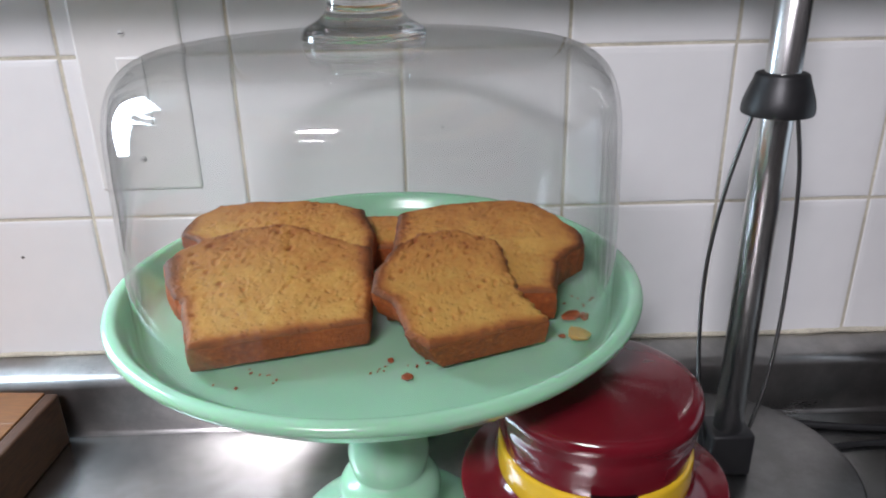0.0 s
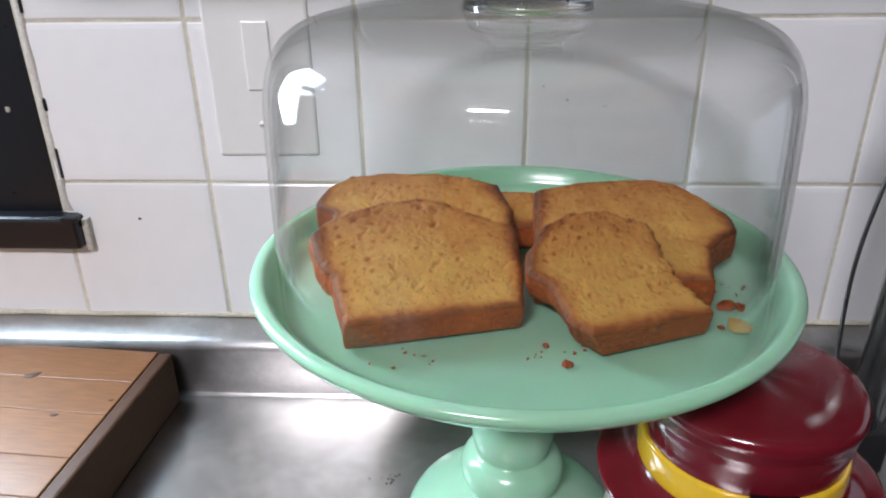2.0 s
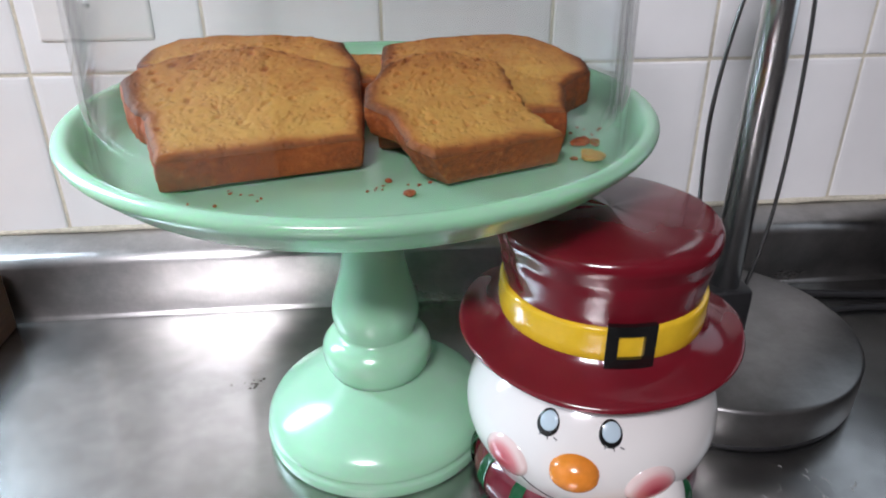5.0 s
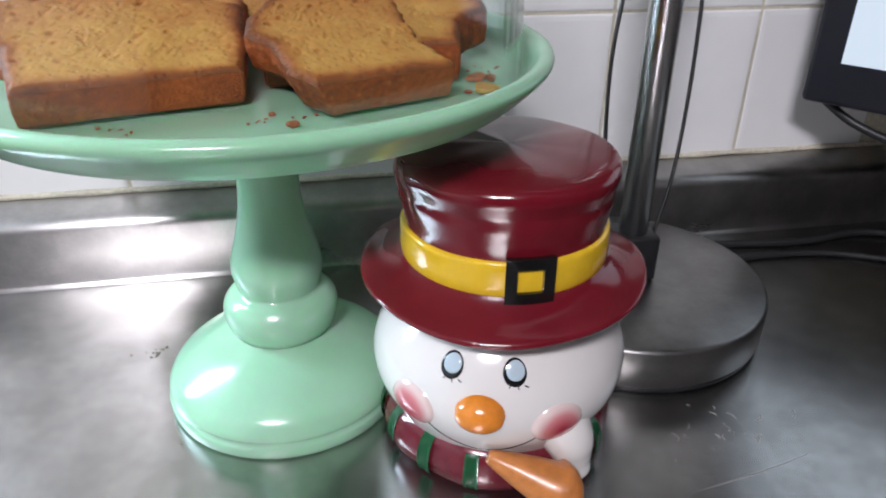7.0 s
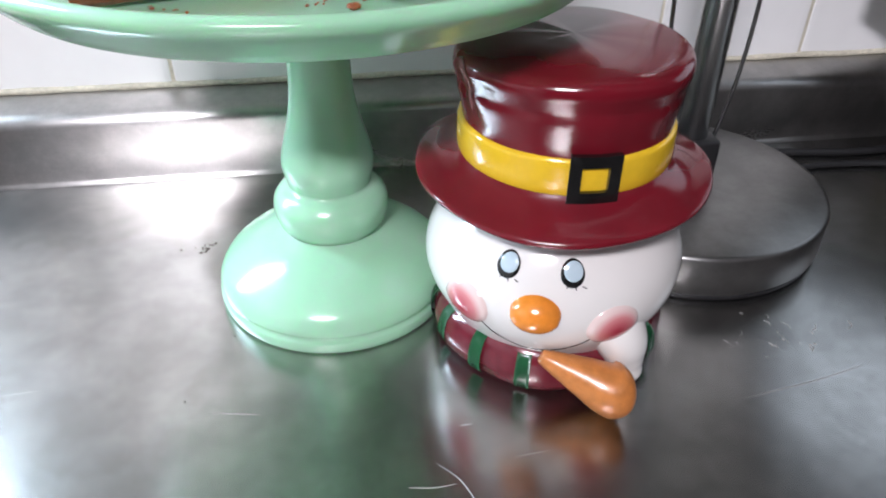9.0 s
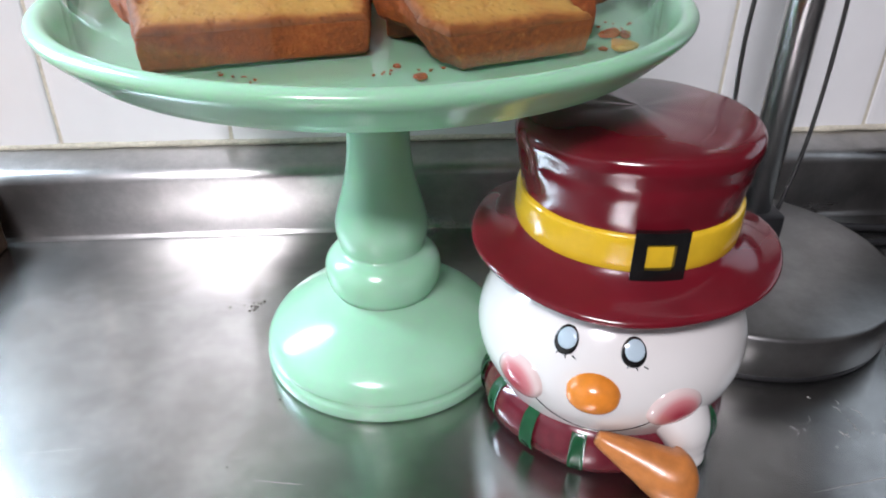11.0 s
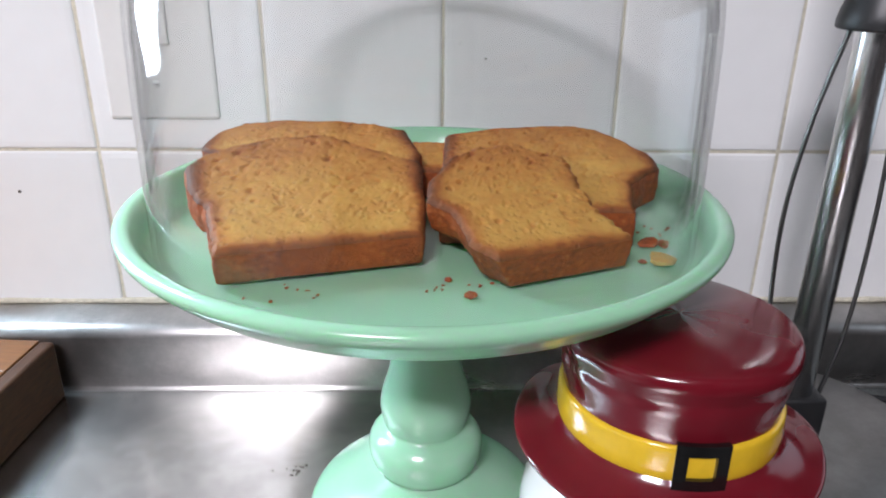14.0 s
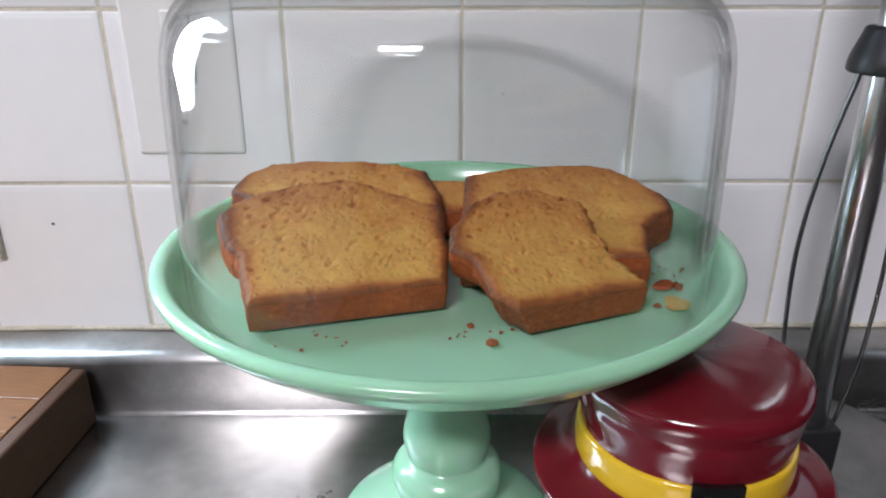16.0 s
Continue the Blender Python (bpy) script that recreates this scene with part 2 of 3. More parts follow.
SWITCH = material("ivory_switch_plastic", (0.74, 0.73, 0.70), 0.3, 0, 0.03, 30)
PANE = material("dark_window_pane", (0.02, 0.035, 0.06), 0.05, 0, 0.3, 6)
BEZEL = material("black_monitor_plastic", (0.010, 0.010, 0.016), 0.35, 0, 0.2, 60)


def glow(name, colour, strength):
    m = bpy.data.materials.new(name)
    m.use_nodes = True
    b = m.node_tree.nodes["Principled BSDF"]
    b.inputs["Base Color"].default_value = (0.02, 0.02, 0.03, 1)
    b.inputs["Emission Color"].default_value, b.inputs["Emission Strength"].default_value = (*colour, 1), strength
    return m


SCREEN = glow("lit_screen", (0.74, 0.86, 1.0), 1.1)


# ---- mesh helpers ----
def empty(name, place=(0, 0, 0), rz=0):
    ob = new(name)
    ob.empty_display_size = 0.02
    ob.matrix_basis = pose(*place, 0, 0, rz)
    return ob


def part(name, bm, mat, parent=None, label="", smooth=True, m=None):
    """Links a bmesh as one mesh object, under a thing or a part."""
    me = bpy.data.meshes.new(name)
    bmesh.ops.recalc_face_normals(bm, faces=bm.faces)
    bm.to_mesh(me)
    bm.free()
    me.materials.append(mat)
    if smooth:
        me.polygons.foreach_set("use_smooth", [True] * len(me.polygons))
    ob = new(name, me)
    if m is not None:
        ob.matrix_basis = m
    if parent is not None:
        ob.parent = parent
    if label:
        ob["label"] = label
    return ob


def lathe(profile, seg=96, closed=False, wave=None):
    """A turned body from (radius, height) pairs. wave(angle, r, z) may shift a point's r and z."""
    bm = bmesh.new()
    rings = []
    for r, z in profile:
        if r < 1e-6:
            rings.append([bm.verts.new((0, 0, z))])
            continue
        ring = []
        for i in range(seg):
            a = 2 * math.pi * i / seg
            rr, zz = wave(a, r, z) if wave else (r, z)
            ring.append(bm.verts.new((rr * math.cos(a), rr * math.sin(a), zz)))
        rings.append(ring)
    pairs = list(zip(rings, rings[1:])) + ([(rings[-1], rings[0])] if closed else [])
    for a, b in pairs:
        if len(a) == 1 and len(b) == 1:
            continue
        for i in range(seg):
            j = (i + 1) % seg
            if len(a) == 1:
                bm.faces.new((a[0], b[i], b[j]))
            elif len(b) == 1:
                bm.faces.new((a[i], a[j], b[0]))
            else:
                bm.faces.new((a[i], a[j], b[j], b[i]))
    return bm


def smooth_profile(points, steps=6):
    """A Catmull-Rom curve through (radius, height) points."""
    p = [Vector(q) for q in points]
    p = [p[0]] + p + [p[-1]]
    res = []
    for i in range(1, len(p) - 2):
        for k in range(steps):
            t = k / steps
            res.append(0.5 * ((2 * p[i]) + (p[i + 1] - p[i - 1]) * t + (2 * p[i - 1] - 5 * p[i] + 4 * p[i + 1] - p[i + 2]) * t * t
                              + (3 * p[i] - p[i - 1] - 3 * p[i + 1] + p[i + 2]) * t ** 3))
    res.append(p[-1])
    return [(max(0, q[0]), q[1]) for q in res]


def box(x0, x1, y0, y1, z0, z1, bevel=0.0, seg=2):
    bm = bmesh.new()
    bmesh.ops.create_cube(bm, size=1)
    for v in bm.verts:
        v.co = Vector(((x0 + x1) / 2 + v.co.x * (x1 - x0), (y0 + y1) / 2 + v.co.y * (y1 - y0), (z0 + z1) / 2 + v.co.z * (z1 - z0)))
    if bevel:
        bmesh.ops.bevel(bm, geom=list(bm.edges), offset=bevel, segments=seg, profile=0.5, affect="EDGES")
    return bm


def tube(points, radius, seg=10, taper=None):
    """A round rod along a smooth line of points."""
    pts = [Vector(p) for p in points]
    p = [pts[0]] + pts + [pts[-1]]
    line = []
    for i in range(1, len(p) - 2):
        for k in range(8):
            t = k / 8
            line.append(0.5 * ((2 * p[i]) + (p[i + 1] - p[i - 1]) * t + (2 * p[i - 1] - 5 * p[i] + 4 * p[i + 1] - p[i + 2]) * t * t
                               + (3 * p[i] - p[i - 1] - 3 * p[i + 1] + p[i + 2]) * t ** 3))
    line.append(pts[-1])
    bm = bmesh.new()
    rings = []
    side = Vector((0.31, 0.17, 0.93)).normalized()
    for i, q in enumerate(line):
        d = (line[min(i + 1, len(line) - 1)] - line[max(i - 1, 0)]).normalized()
        u = d.cross(side)
        if u.length < 0.1:
            u = d.cross(Vector((1, 0, 0)))
        u.normalize()
        w = d.cross(u)
        r = radius if taper is None else radius * taper(i / (len(line) - 1))
        rings.append([bm.verts.new(q + r * (math.cos(2 * math.pi * k / seg) * u + math.sin(2 * math.pi * k / seg) * w)) for k in range(seg)])
    for a, b in zip(rings, rings[1:]):
        for k in range(seg):
            bm.faces.new((a[k], a[(k + 1) % seg], b[(k + 1) % seg], b[k]))
    bm.faces.new(rings[0])
    bm.faces.new(rings[-1])
    return bm


# ---- the room ----
WALL_Y, ROW_Z, COL_X, PITCH = 0.65, 0.22, 0.11, 0.15
X0, X1, Y0, ZF, ZC = -1.8, 0.70, -2.2, -0.9, 1.9
WIN_X, WIN_Z0, WIN_Z1 = -0.492, 0.172, 1.15


def slab(name, label, category, mat, *dims):
    return tagged(part(name, box(*dims), mat, smooth=False), label, category, kind="structure")


slab("floor", "dark plain kitchen floor far below the counter", "floor", DARKFLOOR, X0 - 0.1, X1 + 0.1, Y0 - 0.1, WALL_Y + 0.2, ZF - 0.1, ZF)
slab("ceiling", "plain off-white painted ceiling", "ceiling", CEIL, X0 - 0.1, X1 + 0.1, Y0 - 0.1, WALL_Y + 0.2, ZC, ZC + 0.1)
# unseen wall, kept light as a reflector for the upstand's left part
slab("wall_west", "plain white painted side wall, unseen, light to brighten the steel's reflections", "wall", LIGHTPAINT, X0 - 0.1, X0, Y0 - 0.1, WALL_Y + 0.2, ZF, ZC)
# unseen east and south walls, kept dark so the steel mirrors little light
slab("wall_east", "plain dark wooden side wall, unseen, set close to darken the steel's reflections", "wall", DARKWOOD, X1, X1 + 0.1, Y0 - 0.1, WALL_Y + 0.2, ZF, ZC)
slab("wall_south", "plain dark wooden wall opposite the counter, unseen, dark for the reflections", "wall", DARKWOOD, X0, X1, Y0 - 0.1, Y0, ZF, ZC)
# unseen lowered bulkhead over the worktop, added to shade the upper tiles
slab("bulkhead", "plain painted bulkhead above the tiled wall, unseen and added for its shade", "bulkhead", LIGHTPAINT, WIN_X, X1, 0.36, WALL_Y - 0.003, 0.585, ZC)
# the tiled wall with the window opening
north = part("wall_north", box(WIN_X, X1, WALL_Y - 0.0006, WALL_Y + 0.12, ZF, ZC), GROUT, smooth=False)
tagged(north, "white square-tiled kitchen wall with yellowed grout", "wall", kind="structure")
part("wall_below_window", box(X0, WIN_X, WALL_Y - 0.0006, WALL_Y + 0.12, ZF, WIN_Z0), GROUT, north, smooth=False)
part("wall_above_window", box(X0, WIN_X, WALL_Y - 0.0006, WALL_Y + 0.12, WIN_Z1, ZC), GROUT, north, smooth=False)

# ---- counter and upstand ----
counter = part("counter", box(X0 + 0.002, X1 - 0.002, -0.05, 0.607, -0.04, 0.0, 0.0012), STEEL, smooth=False)
tagged(counter, "brushed stainless steel worktop with smudges and scratches", "worktop", kind="structure")
slab("counter_cabinet", "plain cabinet front under the worktop", "cabinet", DARKWOOD, X0 + 0.002, X1 - 0.002, 0.02, 0.6, ZF, -0.041)


def upstand():
    """The upstand: a sharp seam, a face that rises and rolls back into a ledge that meets the tiles."""
    prof = [(0.6072, -0.004), (0.6073, 0.0004), (0.6090, 0.0016), (0.6104, 0.004), (0.6088, 0.03), (0.6070, 0.055)]
    prof += [(0.6070 + 0.014 * (1 - math.cos(a)), 0.055 + 0.012 * math.sin(a)) for a in (0.25, 0.5, 0.8, 1.1, 1.4)]
    prof += [(0.632, 0.0695), (0.643, 0.0712), (0.6538, 0.0725)]
    bm = bmesh.new()
    rows = []
    for i in range(61):
        x = X0 + 0.003 + (X1 - X0 - 0.006) * i / 60
        rows.append([bm.verts.new((x, y + 0.0002 * noise.noise((x * 3, y * 30, 1)), z)) for y, z in prof])
    for a, b in zip(rows, rows[1:]):
        for k in range(len(prof) - 1):
            bm.faces.new((a[k], a[k + 1], b[k + 1], b[k]))
    ob = part("upstand", bm, STEEL_UP)
    return tagged(ob, "brushed steel upstand with a rolled top ledge", "backsplash", kind="structure")


upstand()
bead = part("sealant_bead", tube([(X0 + 0.01 + 0.05 * i, 0.6480 + 0.0008 * noise.noise((i * 0.7, 2, 0)), 0.0740 + 0.0009 * noise.noise((i * 0.9, 7, 0))) for i in range(50)], 0.0029, 8, taper=lambda t: 1 + 0.35 * noise.noise((t * 90, 3, 0))), GROUT)
tagged(bead, "yellowed sealant along the foot of the tiles", "sealant", kind="structure")


# ---- cake stand ----
AX, AY = -0.0545, 0.4406


def cake_stand():
    root = empty("cake_stand", (AX, AY, 0))
    tagged(root, "jade green milk-glass pedestal cake stand on the steel worktop", "cake stand")
    foot = [(0.0, 0.012), (0.05, 0.010), (0.074, 0.0), (0.082, 0.0006), (0.0838, 0.003), (0.0840, 0.0085), (0.0828, 0.0110), (0.0824, 0.0130), (0.0830, 0.0150), (0.0818, 0.0195), (0.0770, 0.0268),
            (0.066, 0.0355), (0.054, 0.0432), (0.042, 0.0492), (0.0345, 0.053)]
    part("foot", lathe(smooth_profile(foot, 5)), JADE, root)
    stem = [(0.033, 0.051), (0.0345, 0.0535), (0.0372, 0.058), (0.0392, 0.066), (0.0385, 0.074), (0.034, 0.0805), (0.0283, 0.0845), (0.0285, 0.088), (0.0302, 0.095),
            (0.0306, 0.103), (0.0285, 0.113), (0.0248, 0.126), (0.0212, 0.143), (0.0197, 0.16), (0.0200, 0.18), (0.024, 0.195), (0.034, 0.203)]
    part("stem", lathe(smooth_profile(stem, 5)), JADE, root)
    plate = [(0.0, 0.232), (0.08, 0.232), (0.14, 0.232), (0.153, 0.2328), (0.160, 0.2365), (0.1645, 0.2445), (0.168, 0.2494), (0.1722, 0.2502), (0.1752, 0.2486),
             (0.1760, 0.2460), (0.1742, 0.2424), (0.1675, 0.2360), (0.1605, 0.2298), (0.153, 0.2260), (0.12, 0.2190), (0.07, 0.2075), (0.033, 0.2015), (0.0, 0.2015)]
    part("plate", lathe(smooth_profile(plate, 5), 160), JADE, root)
    return root


cake_stand()


def glass_dome():
    root = empty("glass_dome", (AX, AY, 0.2335))
    tagged(root, "clear glass cake dome with a round knob covering the slices", "cake dome")
    outer = [(0.1575, 0.0), (0.1573, 0.04), (0.1568, 0.08), (0.1555, 0.119), (0.1528, 0.139), (0.1462, 0.1545), (0.1345, 0.1640), (0.118, 0.1675), (0.09, 0.1688),
             (0.06, 0.1692), (0.048, 0.1697), (0.038, 0.1702)]
    o = smooth_profile(outer, 6)
    inner = [(r - 0.0028, z - (0.0024 if r < 0.15 else 0.0)) for r, z in o]
    bm = lathe(o + [(0.0, 0.1705)], 160)
    bm2 = lathe([(0.1547, 0.0), *inner[1:], (0.0, 0.1678)], 160)
    me = bpy.data.meshes.new("tmp")
    bm2.to_mesh(me)
    bm2.free()
    bm.from_mesh(me)
    bpy.data.meshes.remove(me)
    part("shell", bm, GLASS, root)
    part("base_ring", lathe([(0.1547, 0.0), (0.1553, -0.0012), (0.157, -0.0012), (0.1575, 0.0)], 160), GLASS, root)
    knob = [(0.0, 0.1712), (0.034, 0.1712), (0.0372, 0.1735), (0.0355, 0.1775), (0.0285, 0.1815), (0.0228, 0.187), (0.0212, 0.194), (0.0225, 0.201), (0.0275, 0.210), (0.0300, 0.220), (0.0275, 0.231), (0.018, 0.240), (0.0, 0.2425)]
    part("knob", lathe(smooth_profile(knob, 5), 64), KNOB, root, "solid clear glass knob").visible_shadow = False
    return root


KNOB = bpy.data.materials.new("solid_glass")
KNOB.use_nodes = True
_kb = KNOB.node_tree.nodes["Principled BSDF"]
_kb.inputs["Transmission Weight"].default_value, _kb.inputs["Roughness"].default_value, _kb.inputs["IOR"].default_value = 1.0, 0.02, 1.5
glass_dome()


# ---- cake slices ----
def keyed(keys, x):
    """A soft line through (position, value) keys."""
    if x <= keys[0][0]:
        return keys[0][1]
    for (a, p), (b, q) in zip(keys, keys[1:]):
        if x <= b:
            t = (x - a) / (b - a)
            return p + (q - p) * (0.6 * t + 0.4 * t * t * (3 - 2 * t))
    return keys[-1][1]


def cake_slice(name_label, corner, yaw, tilt, left, right, top, th=0.025, seed=1, torn=False, skew=0.0):
    """A slice of loaf cake that leans back by tilt degrees on its rear lower edge at corner.
    left, right: (height, x) of its sides, top: (share of the width, height) of its risen top, in millimetres.
    skew: how far the worn lower corner is set back at the rear."""
    rng = random.Random(seed)
    root = empty("cake_slice", corner, yaw)
    tagged(root, name_label, "cake slice", "slices under the dome")
    nu, nv = 100, 80
    lean = Matrix.Rotation(radians(-tilt), 4, "X")
    x0, x1, h = left[0][1] / 1000, right[0][1] / 1000, max(q for _, q in top) / 1000
    pores = [(rng.uniform(x0, x1), h * rng.uniform(0.08, 0.97) ** 0.75, 0.0006 + 0.0014 * rng.random() ** 2.5) for _ in range(230)]

    def side(keys, z, s):
        rag = 0.0011 * noise.noise((z * 110, s * 3 + seed, 0.3)) + 0.0010 * noise.noise((z * 420, s * 5 + seed, 7))
        if torn and s > 0:
            rag = rag * 2.2 + 0.0012 * noise.noise((z * 260, seed, 5))
        return keyed(keys, z * 1000) / 1000 + rag

    def point(u, v, front):
        """u from -1 to 1 across, v from 0 to 1 up; the front face at y = -th, the rear face at y = 0."""
        k = (u + 1) / 2
        z = v * (keyed(top, k) / 1000 + 0.0014 * noise.noise((k * 9 + seed, 5, 1)) + 0.0016 * noise.noise((k * 34, seed, 4)))
        back = 0.0 if front else skew * (1 - k) * max(0.0, 1 - z / h)
        return Vector((side(left, z, -1) * (1 - k) + side(right, z, 1) * k + back, -th if front else 0.0, z))

    def face_mesh(front):
        bm = bmesh.new()
        lay = bm.verts.layers.float.new("bake_and_shade")
        grid = []
        for j in range(nv + 1):
            v = j / nv
            row = []
            for i in range(nu + 1):
                u = -1 + 2 * i / nu
                p = point(u, v, front)
                high = keyed(top, (u + 1) / 2) / 1000
                d_side = (1 - abs(u)) * 0.5 * (x1 - x0)
                d = min(d_side, v * h, (1 - v) * high)
                relief = pore_shade = 0.0
                if d > 0.001:
                    relief = 0.00035 * noise.noise((p.x * 190 + seed, p.z * 190, 2)) + 0.0007 * noise.noise((p.x * 45 + seed, p.z * 45, 9))
                    for px, pz, pr in pores:
                        if abs(p.x - px) > 3 * pr or abs(p.z - pz) > 3 * pr:
                            continue
                        q = math.hypot(p.x - px, (p.z - pz) * 1.3) * (1 + 0.8 * noise.noise((p.x * 420, p.z * 420, pr * 900)))
                        if q < pr:
                            relief -= 0.0022 * (1 - (q / pr) ** 2)
                            # painted shade inside the larger pores, stored along with the browning
                            pore_shade = max(pore_shade, 0.5 * (1 - q / pr))
                soft = -0.0028 * max(0, 1 - d / 0.004) ** 2
                p.y += (-1 if front else 1) * (relief + soft)
                vert = bm.verts.new(lean @ p)
                rim = min(d_side + (0.006 if torn and u > 0 else 0.0), v * h, (1 - v) * high + 0.005)
                near = max(0.0, 1 - rim / 0.012)
                vert[lay] = min(1.0, 0.03 + 0.78 * near ** 1.7 + 0.55 * max(0.0, v - 0.2) ** 1.3 + pore_shade + 0.16 * noise.noise((p.x * 60 + seed, p.z * 60, 4)))
                row.append(vert)
            grid.append(row)
        for a, b in zip(grid, grid[1:]):
            for i in range(nu):
                bm.faces.new((a[i], a[i + 1], b[i + 1], b[i]))
        return bm

    part("crumb_face", face_mesh(True), CRUMB, root)
    part("crumb_back", face_mesh(False), CRUMB, root)
    bm = bmesh.new()
    n = 70
    loop = [(-1 + 2 * i / n, 0.0) for i in range(n)] + [(1, j / n) for j in range(n)] + [(1 - 2 * i / n, 1.0) for i in range(n)] + [(-1, 1 - j / n) for j in range(n)]
    mid = Vector(((x0 + x1) / 2, 0, h * 0.45))
    rings = []
    for u, v in loop:
        f, b = point(u, v, True), point(u, v, False)
        ring = []
        for k in range(11):
            t = k / 10
            p = f.lerp(b, t)
            p.y = f.y + 0.0028 + (b.y - f.y - 0.0056) * t
            out = p - mid
            out.y = 0
            out.normalize()
            bulge = 0.0005 * math.sin(math.pi * t) + (0.0010 * noise.noise((p.x * 150 + seed, p.y * 150, p.z * 150)) + 0.0007 * noise.noise((p.x * 520 + seed, p.y * 520, p.z * 520))) * math.sin(math.pi * t)
            p = p + out * (bulge + 0.0001)
            if v == 0.0:
                p.z = max(p.z, -0.0002)
            ring.append(bm.verts.new(lean @ p))
        rings.append(ring)
    for i in range(len(rings)):
        a, b = rings[i], rings[(i + 1) % len(rings)]
        for k in range(10):
            bm.faces.new((a[k], a[k + 1], b[k + 1], b[k]))
    bmesh.ops.remove_doubles(bm, verts=bm.verts, dist=0.00005)
    part("crust", bm, CRUST, root, "dark brown baked crust")
    return root


PLATE_Z = 0.2325
cake_slice("golden pumpkin loaf slice with brown crust leaning on another", (-0.155, 0.343, PLATE_Z), 15, 75,
           [(0, -1), (42, -4), (50, -9), (62, -12), (83, -14)], [(0, 102), (30, 110), (72, 118)],
           [(0, 82), (0.1, 95), (0.22, 103), (0.38, 109), (0.55, 111), (0.7, 102), (0.82, 87), (0.92, 77), (1, 72)], th=0.022, seed=1)
cake_slice("golden loaf slice with one torn side leaning on another", (-0.011, 0.341, PLATE_Z), 22, 75,
           [(0, -12), (14, -20), (42, -18), (50, -24), (55, -27), (73, -19), (82, -9), (97, 5)], [(0, 64), (6, 63), (20, 61), (32, 60), (44, 62), (60, 66), (80, 70)],
           [(0, 96), (0.3, 103), (0.65, 100), (0.85, 90), (1, 80)], th=0.022, seed=2, torn=True, skew=0.010)
cake_slice("golden loaf slice half hidden behind the front slice", (-0.165, 0.430, PLATE_Z), 1, 79,
           [(0, -14), (45, -18), (55, -32), (70, -32)], [(0, 102), (45, 108), (85, 98)],
           [(0, 62), (0.07, 84), (0.17, 95), (0.3, 99), (0.65, 99), (0.82, 93), (0.95, 86), (1, 82)], seed=3)
cake_slice("golden loaf slice half hidden behind the torn slice", (-0.045, 0.397, PLATE_Z), -2, 82,
           [(0, -2), (105, 0)], [(0, 104), (35, 110), (45, 118), (58, 131), (70, 132), (76, 130)],
           [(0, 105), (0.2, 117), (0.4, 123), (0.65, 125), (0.78, 120), (0.87, 104), (0.94, 88), (1, 74)], seed=4)
cake_slice("golden loaf slice lying at the back of the plate", (-0.108, 0.478, PLATE_Z), 0, 84,
           [(0, 0), (40, -3), (52, -2)], [(0, 108), (40, 112), (54, 108)], [(0, 46), (0.3, 52), (0.6, 52), (1, 46)], th=0.022, seed=5)


def crumbs():
    rng = random.Random(4)

    def crumb(x, y, s, label, mat):
        bm = bmesh.new()
        bmesh.ops.create_icosphere(bm, subdivisions=1 if s < 0.002 else 2, radius=s)
        for v in bm.verts:
            v.co *= 1 + 0.9 * noise.noise(v.co * (0.9 / s) + Vector((x * 90, y * 90, 0)))
            v.co.x *= 1.3
            v.co.z *= 0.55
        low = min(v.co.z for v in bm.verts)
        tagged(part("crumb", bm, mat, smooth=False, m=pose(x, y, PLATE_Z - low - 0.0004, 0, 0, rng.uniform(0, 360))), label, "crumb", "crumbs on the plate")

    for x, y, s in ((-0.033, 0.333, 0.0034), (0.071, 0.399, 0.0042), (0.070, 0.371, 0.0052), (0.079, 0.397, 0.0034), (0.061, 0.374, 0.002), (-0.043, 0.352, 0.0018)):
        crumb(x, y, s, "brown cake crumb lying on the green plate", CRUMB if s > 0.005 else CRUST)
    for k in range(34):
        cx, cy = ((-0.125, 0.341), (-0.04, 0.345), (-0.02, 0.37), (0.08, 0.42))[k % 4]
        crumb(cx + rng.gauss(0, 0.012), cy + rng.gauss(0, 0.007), rng.uniform(0.0005, 0.0012), "tiny dark crumb on the green plate", CRUST)


crumbs()


# ---- snowman cookie jar ----
JX, JY, FACE = 0.0855, 0.3755, -22.0
HEAD = [(0.0, 0.006), (0.05, 0.006), (0.060, 0.014), (0.0665, 0.026), (0.0725, 0.037), (0.0788, 0.050), (0.0815, 0.063), (0.0800, 0.076), (0.0755, 0.087), (0.0685, 0.098), (0.059, 0.108), (0.048, 0.114), (0.0, 0.115)]


def head_radius(z):
    pts = smooth_profile(HEAD[2:-1], 8)
    for (r0, z0), (r1, z1) in zip(pts, pts[1:]):
        if z0 <= z <= z1:
            return r0 + (r1 - r0) * (z - z0) / max(1e-9, z1 - z0)
    return 0.08


def on_head(az, z, lift=0.0):
    r = head_radius(z) + lift
    a = radians(az)
    return Vector((r * math.sin(a), -r * math.cos(a), z))


